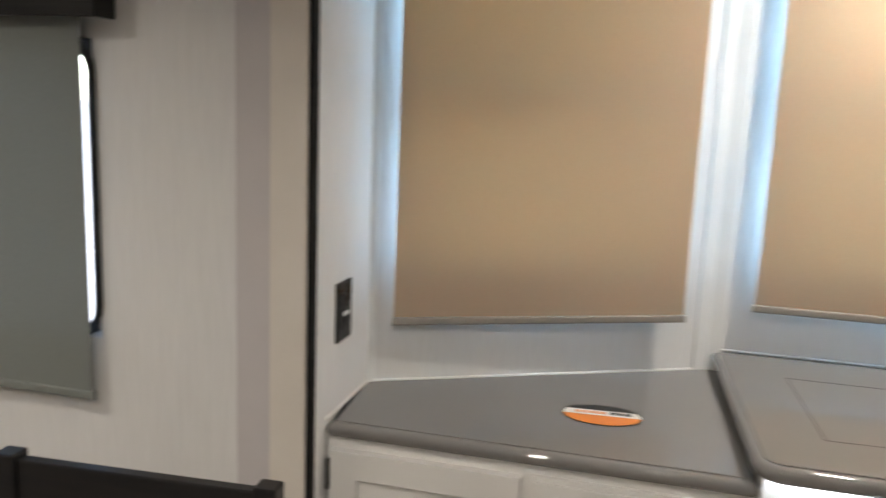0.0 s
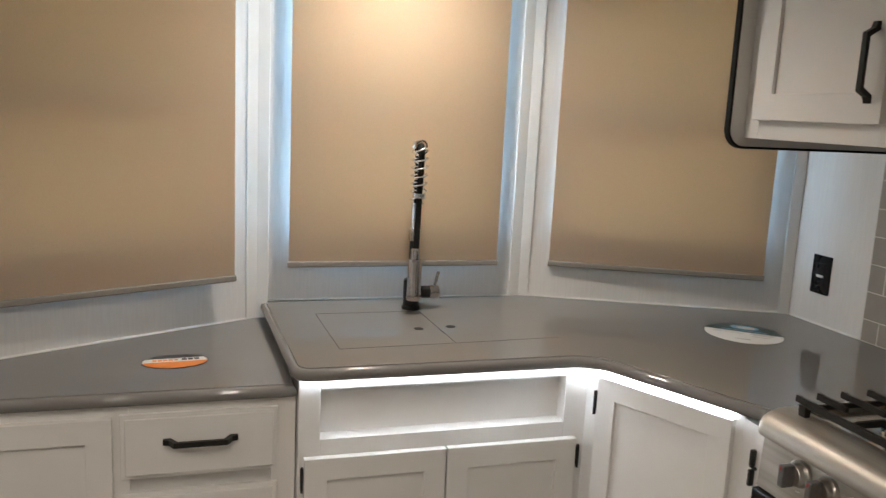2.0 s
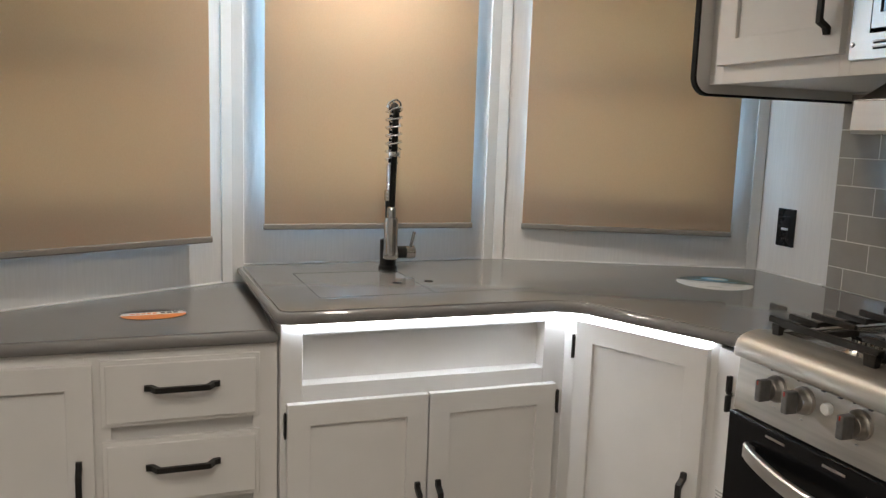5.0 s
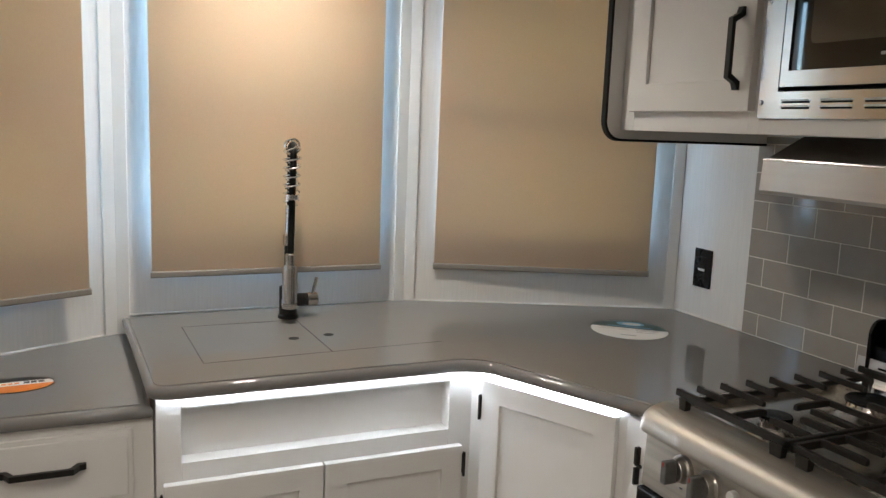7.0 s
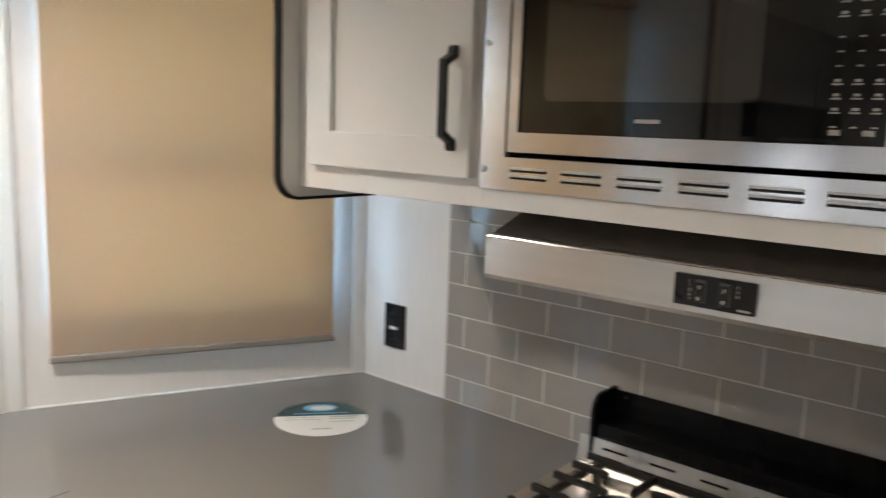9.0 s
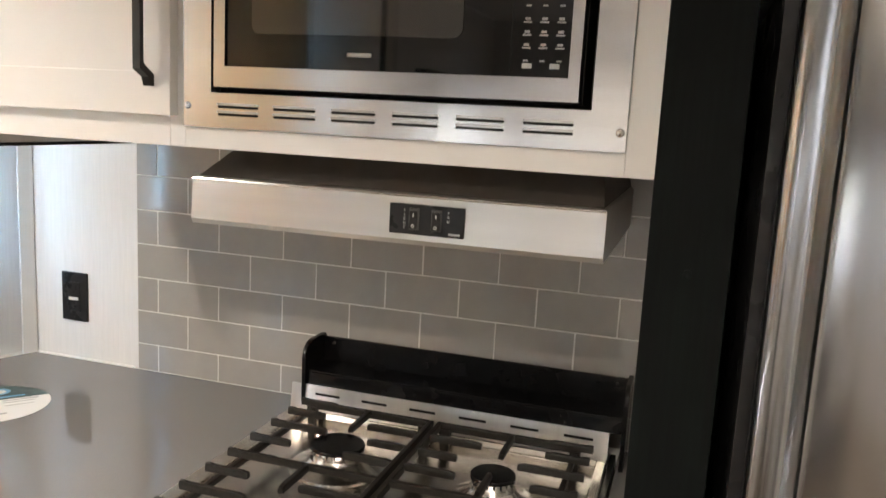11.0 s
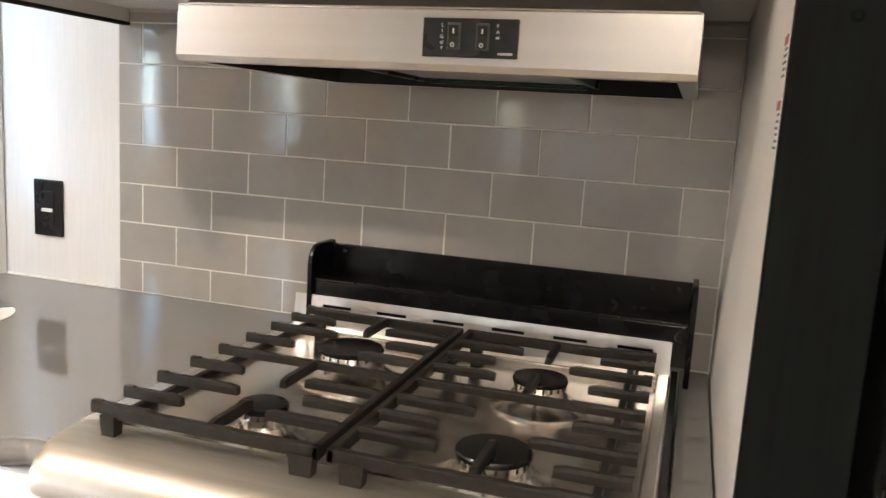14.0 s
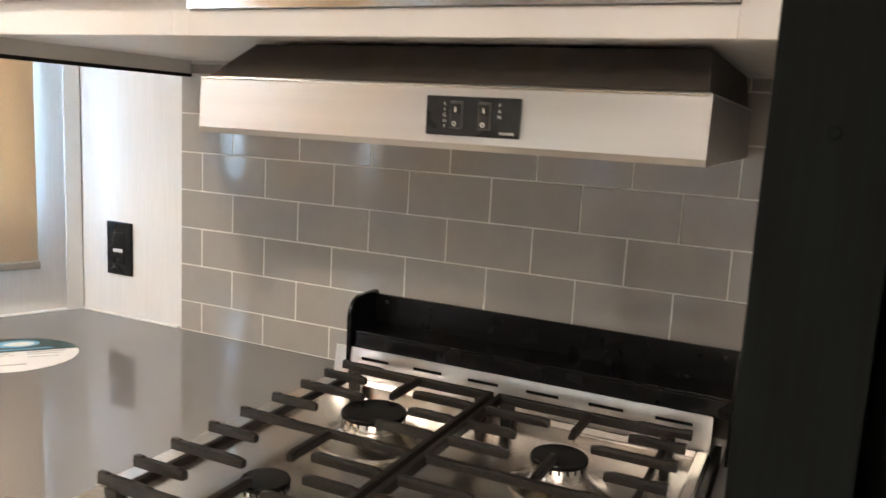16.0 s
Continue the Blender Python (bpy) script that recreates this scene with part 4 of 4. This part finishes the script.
def burner(x, y, r):
    lx, ly = loc(x, y)
    b = part("burner", lathe([(r * 1.75, 0.9222), (r * 1.72, 0.926), (r * 1.45, 0.929), (r * 1.15, 0.937), (r * 1.02, 0.942), (0.0, 0.942)], 32, (lx, ly, 0)), STEEL_PAN, rg, "flared steel burner bowl", smooth=True)
    part("head", lathe([(r * 0.90, 0.941), (r * 0.93, 0.957), (r * 0.80, 0.958), (0.0, 0.958)], 32, (lx, ly, 0)), CHROME, b, "chrome burner head", smooth=True)
    ports = boxes(*[(lx + r * 0.915 * math.cos(a) - 0.0012, lx + r * 0.915 * math.cos(a) + 0.0012, ly + r * 0.915 * math.sin(a) - 0.0012, ly + r * 0.915 * math.sin(a) + 0.0012, 0.9515, 0.9565) for a in [2 * math.pi * k / 20 for k in range(20)]])
    part("port_ring", ports, CAVITY, b)
    part("cap", lathe([(r * 0.97, 0.9575), (r, 0.9585), (r, 0.9620), (r * 0.96, 0.9640), (r * 0.5, 0.9648), (0.0, 0.9648)], 36, (lx, ly, 0)), ENAMEL, b, "black enamel burner cap", smooth=True)
    part("igniter", lathe([(0.003, 0.93), (0.003, 0.949), (0.0, 0.949)], 10, (lx - r * 0.3, ly - r * 1.08, 0)), CHROME, b)


burner(1.362, 0.868, 0.028)
burner(1.607, 0.872, 0.046)
burner(1.352, 0.604, 0.039)
burner(1.602, 0.604, 0.036)


def finger(parent, a, b, c, z0, z1, along_x=True, pad=0):
    """A tapered cast bar from a to b at c; pad -1 or 1 raises the end at a or b."""
    bm = bmesh.new()
    lift = [0.0012 if pad < 0 else -0.0022, 0.0012 if pad < 0 else 0.0, 0.0, 0.0, 0.0012 if pad > 0 else 0.0, 0.0012 if pad > 0 else -0.0022]
    at = [a, a + 0.010, a + 0.0125, b - 0.0125, b - 0.010, b]
    rings = []
    for u, h in zip(at, lift):
        rings.append([bm.verts.new((u, c + w, z) if along_x else (c + w, u, z)) for w, z in
                      ((-0.0043, z0), (-0.0043, z1 - 0.004 + h), (-0.0030, z1 + h), (0.0030, z1 + h), (0.0043, z1 - 0.004 + h), (0.0043, z0))])
    for lo, hi in zip(rings, rings[1:]):
        for k in range(6):
            bm.faces.new((lo[k], lo[(k + 1) % 6], hi[(k + 1) % 6], hi[k]))
    bm.faces.new(rings[0])
    bm.faces.new(rings[-1])
    return part("finger", bm, IRON, parent)


def grate(y_out, y_in, label):
    """One cast grate between the outer and inner rails; y in the world."""
    g = thing("grate", pose(RX, 1.060, 0, 0, 0, -90), label, "stove grate", "cooktop grates")
    xa, xb = sorted((loc(0, y_out)[0], loc(0, y_in)[0]))
    f, bk = 1.262 - RX, 1.742 - RX
    mid = 1.493 - RX
    zt, zb, w = 0.9755, 0.9645, 0.0044
    out_left = y_out > y_in
    rail_o = xa + 0.022 if out_left else xb - 0.030
    rail_i = xb - w if out_left else xa + w
    part("frame", boxes((min(rail_o, rail_i) - w, max(rail_o, rail_i) + w, f - w, f + w, zb - 0.004, zt - 0.001), (min(rail_o, rail_i) - w, max(rail_o, rail_i) + w, bk - w, bk + w, zb - 0.004, zt - 0.001),
                        (rail_o - w, rail_o + w, f - w, bk + w, zb - 0.012, zb - 0.002), (rail_i - w, rail_i + w, f - w, bk + w, zb - 0.004, zt - 0.001),
                        (min(rail_o, rail_i), max(rail_o, rail_i), mid - w, mid + w, zb, zt), bevel=0.0018), IRON, g)
    sgn = 1 if out_left else -1
    tip = xa if out_left else xb
    for k, wx in enumerate((1.262, 1.311, 1.368, 1.432, 1.493, 1.560, 1.628, 1.690, 1.742)):
        y = wx - RX
        ln = (0.075, 0.072, 0.105, 0.072, 0.09, 0.072, 0.105, 0.072, 0.075)[k]
        a, b = sorted((tip, tip + sgn * ln))
        finger(g, a, b, y, zb + 0.0007, zt + 0.0012, True, -sgn)
    for wx, ln in ((1.318, 0.085), (1.372, 0.070), (1.425, 0.095), (1.555, 0.085), (1.618, 0.070), (1.680, 0.095)):
        y = wx - RX
        a, b = sorted((rail_i, rail_i - sgn * ln))
        finger(g, a, b, y, zb + 0.0007, zt + 0.0012)
    cx = loc(0, 0.870 if out_left else 0.604)[0]
    for y0, y1 in ((f, f + 0.075), (mid - 0.085, mid), (bk - 0.09, bk)) if out_left else ((f, f + 0.085), (mid, mid + 0.085), (bk - 0.09, bk)):
        finger(g, y0, y1, cx, zb + 0.0011, zt + 0.0018, False)
    for fx, fy, wd in ((rail_o, f, 0.009), (rail_i - sgn * (0.014 if out_left else 0.022), f, 0.013), (rail_o, bk, 0.009), (rail_i - sgn * 0.012, bk, 0.010)):
        foot = bmesh.new()
        lo = [foot.verts.new((fx + sx * wd * 0.72, fy + sy * 0.005, 0.9223)) for sx, sy in ((-1, -1), (1, -1), (1, 1), (-1, 1))]
        hi = [foot.verts.new((fx + sx * wd, fy + sy * 0.0075, zb)) for sx, sy in ((-1, -1), (1, -1), (1, 1), (-1, 1))]
        for k in range(4):
            foot.faces.new((lo[k], lo[(k + 1) % 4], hi[(k + 1) % 4], hi[k]))
        foot.faces.new(lo)
        foot.faces.new(hi)
        part("foot", foot, IRON, g)
    return g


grate(1.008, 0.7495, "black cast-iron grate over the window-side pair of burners")
grate(0.466, 0.7425, "black cast-iron grate over the fridge-side pair of burners")

# strip of counter between range and gable
fillc = thing("filler_counter", pose(0, 0, 0), "narrow grey counter strip between range and gable", "countertop")
part("slab", box(1.27, WX - 0.007, 0.389, 0.4325, TOPZ - 0.04, TOPZ, 0.003), COUNTER, fillc)
part("riser_board", box(1.29, WX - 0.007, 0.389, 0.4325, 0.0, TOPZ - 0.041), CAB, fillc)

# tall gable, black stile, fridge and cabinet over it
gable = thing("tall_gable_panel", pose(0, 0, 0), "tall white gable beside the range with black front stile", "cabinet panel")
part("panel", box(1.262, WX - 0.007, 0.312, 0.3865, 0.0, CEIL - 0.004, 0.001), CAB, gable)
st = part("stile", box(1.245, 1.2615, 0.309, 0.387, 0.0, CEIL - 0.004, 0.0015), PANELBLK, gable, "black wood-grained stile")
for z in (1.371, 0.70):
    part("screw", lathe([(0.0045, 1.2455), (0.0045, 1.2435), (0.003, 1.2425), (0.0, 1.2430)], 12, (0, 0.3475, z), "x"), PANELBLK, st)
for z0, z1 in ((1.392, 1.430), (1.322, 1.362), (1.268, 1.313)):
    t = part("warning_label", box(1.268, 1.296, 0.3866, 0.3872, z0, z1), PAPERWHITE, gable, "white warning label with dark red heading")
    part("heading", box(1.269, 1.295, 0.3872, 0.3876, z1 - 0.008, z1 - 0.001), RED, t)
    part("print", boxes(*[(1.270, 1.270 + 0.023 * (0.7 + 0.3 * ((k * 7) % 3) / 2), 0.3872, 0.3876, z1 - 0.0125 - 0.005 * k, z1 - 0.0105 - 0.005 * k) for k in range(int((z1 - z0 - 0.012) / 0.005))]), INK, t)

fr = thing("refrigerator", pose(0, 0, 0), "stainless refrigerator with rounded doors set in the cabinet", "refrigerator")
part("body", box(1.225, 1.88, -0.58, 0.290, 0.03, 1.645), PLASTIC, fr, "dark cabinet body")
part("liner", box(1.2247 - 0.012, 1.224, -0.56, 0.262, 0.06, 1.63), RUBBER, fr, "black door gasket")


def fridge_door(name, y0, y1, z0, z1):
    edge_in = [(1.212, 0.001), (1.187, 0.0), (1.179, 0.0015), (1.1735, 0.0045), (1.1705, 0.009), (1.1695, 0.014), (1.1685, 0.024), (1.166, 0.0285), (1.158, 0.031), (1.128, 0.0315), (1.113, 0.032), (1.108, 0.0335), (1.1055, 0.038), (1.096, 0.10)]
    out = [(x, y1 - d) for x, d in edge_in] + [(x, y0 + d) for x, d in reversed(edge_in)]
    d = part(name, prism(out, z0, z1, 0.005, 3), FRIDGESTEEL, fr, "stainless door with rounded edges", smooth=True)
    return d


for y0, y1 in ((-0.145, 0.281), (-0.572, -0.150)):
    d = fridge_door("upper_door", y0, y1, 1.127, 1.637)
    fridge_door("lower_door", y0, y1, 0.06, 1.112)
    part("grip_recess", box(1.11, 1.20, y0 + 0.03, y1 - 0.03, 1.1135, 1.126), PLASTIC, d)
oc = thing("over_fridge_cabinet", pose(1.262, 0.308, 0, 0, 0, -90), "white cabinet above the refrigerator", "cabinet")
part("body", box(0.0, 0.90, 0.0, 0.60, 1.662, CEIL - 0.004), CAB, oc)
shaker_door(oc, 0.02, 0.44, 1.672, CEIL - 0.03, -0.019)
shaker_door(oc, 0.445, 0.88, 1.672, CEIL - 0.03, -0.019)


# ---- outlets ----
def outlet(m, label):
    o = thing("outlet", m, label, "electrical outlet", "outlets")
    p = part("plate", box(-0.035, 0.035, -0.006, 0, -0.0565, 0.0565, 0.002), PLASTIC, o)
    part("insert", box(-0.017, 0.017, -0.008, -0.0055, -0.034, 0.034, 0.001), PLASTIC, p)
    for z in (-0.019, 0.019):
        part("slot", boxes((-0.0075, -0.0050, -0.0083, -0.0079, z - 0.002, z + 0.007), (0.0050, 0.0075, -0.0083, -0.0079, z - 0.002, z + 0.007), (-0.002, 0.002, -0.0083, -0.0079, z - 0.010, z - 0.006)), CAVITY, p)
    part("label", box(-0.013, 0.013, -0.0095, -0.0081, -0.0075, -0.0005), PAPERWHITE, p, "tiny white label")
    for z in (-0.048, 0.048):
        part("screw", lathe([(0.003, -0.007), (0.0, -0.007)], 10, (0, 0, z), "y"), BLACK, p)


outlet(pose(WX, 1.6735, 1.0605, 0, 0, -90), "black wall outlet on the white wall by the window")
outlet(pose(-0.366, 1.600, 1.055, 0, 0, 90), "black wall outlet on the return wall")

# ---- faucet ----
FX, FYY = 0.756, 1.978
fa = thing("faucet", pose(FX, FYY, TOPZ), "black and nickel spring-neck kitchen faucet", "faucet")
part("base", lathe([(0.027, 0.0), (0.027, 0.008), (0.0235, 0.012), (0.0235, 0.085), (0.018, 0.088), (0.0, 0.088)], 28), BLACK, fa, "matte black base", smooth=True)
part("stem", lathe([(0.011, 0.086), (0.011, 0.205), (0.0, 0.205)], 20), BLACK, fa, smooth=True)
part("sleeve", lathe([(0.0145, 0.198), (0.0145, 0.226), (0.012, 0.228), (0.0, 0.228)], 20), NICKEL, fa, "nickel collar", smooth=True)
arm = part("valve", lathe([(0.0175, 0.0), (0.0175, 0.052), (0.0, 0.052)], 22, (0, 0, 0.048), "x"), BLACK, fa, "black side valve", smooth=True)
part("valve_cap", lathe([(0.0185, 0.052), (0.0185, 0.078), (0.016, 0.080), (0.0, 0.080)], 22, (0, 0, 0.048), "x"), NICKEL, fa, "nickel handle hub", smooth=True)
part("lever", tube([(0.066, -0.004, 0.062), (0.070, -0.006, 0.080), (0.076, -0.008, 0.108)], 0.0048, 12), NICKEL, fa, "slim nickel lever", smooth=True)
# riser, arch and drop: the neck bends towards the room
R = 0.028
neck = [(0.004, 0, 0.22 + 0.012 * k) for k in range(19)]
top = 0.22 + 0.012 * 18
neck += [(0.004 - 0.006 * k / 12, -R + R * math.cos(math.pi * k / 12), top + R * math.sin(math.pi * k / 12)) for k in range(1, 13)]
neck += [(-0.002 - 0.007 * k / 18, -2 * R - 0.004 * k / 18, top - 0.272 * k / 18) for k in range(1, 19)]
part("hose", tube(neck, 0.0085, 12), RUBBER, fa, "black hose", smooth=True)


def helix(path, turns, r, wire, per=14):
    pts = [Vector(p) for p in path]
    cum = [0.0]
    for a, b in zip(pts, pts[1:]):
        cum.append(cum[-1] + (b - a).length)
    out = []
    total = int(turns * per)
    for k in range(total + 1):
        s = cum[-1] * k / total
        i = max(j for j in range(len(cum) - 1) if cum[j] <= s + 1e-9)
        u = (s - cum[i]) / max(cum[i + 1] - cum[i], 1e-9)
        p = pts[i].lerp(pts[i + 1], u)
        d = (pts[i + 1] - pts[i]).normalized()
        side = Vector((1, 0, 0))
        side = (side - d * side.dot(d)).normalized()
        upv = d.cross(side)
        a = 2 * math.pi * k / per
        out.append(p + r * (math.cos(a) * side + math.sin(a) * upv))
    return tube(out, wire, 6)


part("tight_spring", helix([(0.004, 0, 0.226), (0.004, 0, 0.305)], 22, 0.0125, 0.0018), CHROME, fa, "tightly wound chrome spring", smooth=True)
loose = [q for q in neck if q[2] >= 0.30 and q[1] > -0.01] + [q for q in neck if q[1] <= -0.01 and q[2] > 0.335]
part("spring", helix(loose, 14, 0.0182, 0.0025), CHROME, fa, "open chrome spring", smooth=True)
part("spring_end", helix([(-0.0055, -2 * R - 0.002, 0.324), (-0.0055, -2 * R - 0.002, 0.338)], 4, 0.0165, 0.0022), CHROME, fa, smooth=True)
sx, sy = -0.010, -2 * R - 0.005
part("spray_neck", lathe([(0.0125, 0.155), (0.0125, 0.182), (0.009, 0.186), (0.0, 0.186)], 22, (sx, sy, 0)), NICKEL, fa, smooth=True)
part("spray_head", lathe([(0.0, 0.040), (0.0195, 0.040), (0.0205, 0.045), (0.0205, 0.060), (0.0195, 0.063), (0.0195, 0.150), (0.0165, 0.156), (0.0, 0.156)], 26, (sx, sy, 0)), NICKEL, fa, "brushed nickel spray head", smooth=True)
part("dock", boxes((sx - 0.006, sx + 0.006, sy + 0.018, -0.008, 0.118, 0.130), bevel=0.002), BLACK, fa)

# ---- stickers on the counters ----
sl = thing("oval_sticker", pose(0.119, 1.727, LOWZ, 0, 0, 4), "orange, white and black oval vinyl sticker on the low counter", "sticker")
part("edge", disc(0, 0, 0.0004, 0.0010, 0.076, 0.053), INK, sl)
part("orange_field", ellipse_slice(0.073, 0.050, -0.0499, -0.004, 0.0010, 0.0014), ORANGE, sl)
part("white_field", ellipse_slice(0.073, 0.050, -0.0035, 0.022, 0.0010, 0.0014), PAPERWHITE, sl)
part("print", boxes(*[(x, x + 0.009, 0.004, 0.015, 0.0014, 0.0017) for x in (-0.05, -0.038, -0.026, -0.014, -0.002)]), ORANGE, sl)
part("print", boxes(*[(x, x + 0.011, 0.004, 0.017, 0.0014, 0.0017) for x in (0.016, 0.030, 0.044)]), INK, sl)
sr = thing("round_sticker", pose(1.604, 1.604, TOPZ, 0, 0, -39), "round white and dark teal information sticker on the counter", "sticker")
part("paper", disc(0, 0, 0.0004, 0.0010, 0.103, 0.103), PAPERWHITE, sr)
part("picture", ellipse_slice(0.1025, 0.1025, 0.016, 0.1024, 0.0010, 0.0014), TEAL, sr)
part("emblem", disc(0.0, 0.064, 0.0014, 0.0017, 0.038, 0.024), SKYBLUE, sr)
part("emblem_centre", disc(0.004, 0.062, 0.0017, 0.0020, 0.026, 0.014), PAPERWHITE, sr)
part("print", boxes((-0.06, 0.06, 0.026, 0.032, 0.0014, 0.0017)), SKYBLUE, sr)
part("print", boxes((0.018, 0.082, 0.004, 0.010, 0.0010, 0.0013), (0.018, 0.075, -0.007, -0.003, 0.0010, 0.0013), (-0.075, -0.01, 0.004, 0.007, 0.0010, 0.0013), (-0.08, 0.0, -0.008, -0.006, 0.0010, 0.0013), (-0.02, 0.02, -0.066, -0.060, 0.0010, 0.0013), (0.02, 0.07, -0.024, -0.021, 0.0010, 0.0013)), GREYINK, sr)

# ---- dinette chair ----
ch = thing("dining_chair", pose(-0.458, 1.100, 0, 0, 0, 3.4), "black painted wooden dining chair with solid back", "chair")
for sx_ in (-1, 1):
    part("back_post", box(sx_ * 0.187 - 0.016, sx_ * 0.187 + 0.016, -0.016, 0.016, 0.0, 0.951, 0.003), WOODBLK, ch)
    part("leg", box(sx_ * 0.187 - 0.016, sx_ * 0.187 + 0.016, -0.40, -0.368, 0.0, 0.43, 0.003), WOODBLK, ch)
part("backrest", box(-0.1705, 0.1705, -0.010, 0.010, 0.55, 0.943, 0.003), WOODBLK, ch)
part("seat", box(-0.205, 0.205, -0.41, -0.0165, 0.43, 0.46, 0.006), WOODBLK, ch)

# ---- unseen ceiling puck fixtures, one at each lamp ----
for px, py, _ in PUCKS:
    c = thing("ceiling_light", pose(px, py, CEIL), "unseen round recessed white ceiling puck light", "ceiling light", "ceiling puck lights")
    part("ring", lathe([(0.050, -0.002), (0.066, -0.001), (0.070, -0.006), (0.062, -0.014), (0.052, -0.014)], 32), CAB, c, smooth=True)
    part("lens", disc(0, 0, -0.010, -0.006, 0.050, 0.050, 28), PUCKLENS, c)

# ---- backsplash tiles ----
TW, TH, GAP = 0.1524, 0.0752, 0.0022
lines = [TOPZ + 0.001, 0.976, 1.0512, 1.1264, 1.2016, 1.2768, 1.352, 1.4272, 1.447]
shared = {}
for r, (z0, z1) in enumerate(zip(lines, lines[1:])):
    first = 1.370 if r % 2 == 1 else 1.370 + TW / 2
    y = first + TW
    while y > Y1:
        hi, lo = min(y, Y0), max(y - TW, Y1)
        y -= TW
        if hi - lo < 0.006:
            continue
        w, h = round(hi - lo - GAP, 4), round(z1 - z0 - GAP, 4)
        if (w, h) not in shared:
            shared[w, h] = finish(box(-0.0055, 0.0, -w / 2, w / 2, -h / 2, h / 2, 0.0010, 1), "tile", TILE)
        t = new("tile", shared[w, h])
        t.parent = splash
        t.location = (BSX - 0.0008, (hi + lo) / 2, (z0 + z1) / 2)
        t.rotation_euler = (0, random.uniform(-0.004, 0.004), random.uniform(-0.003, 0.003))
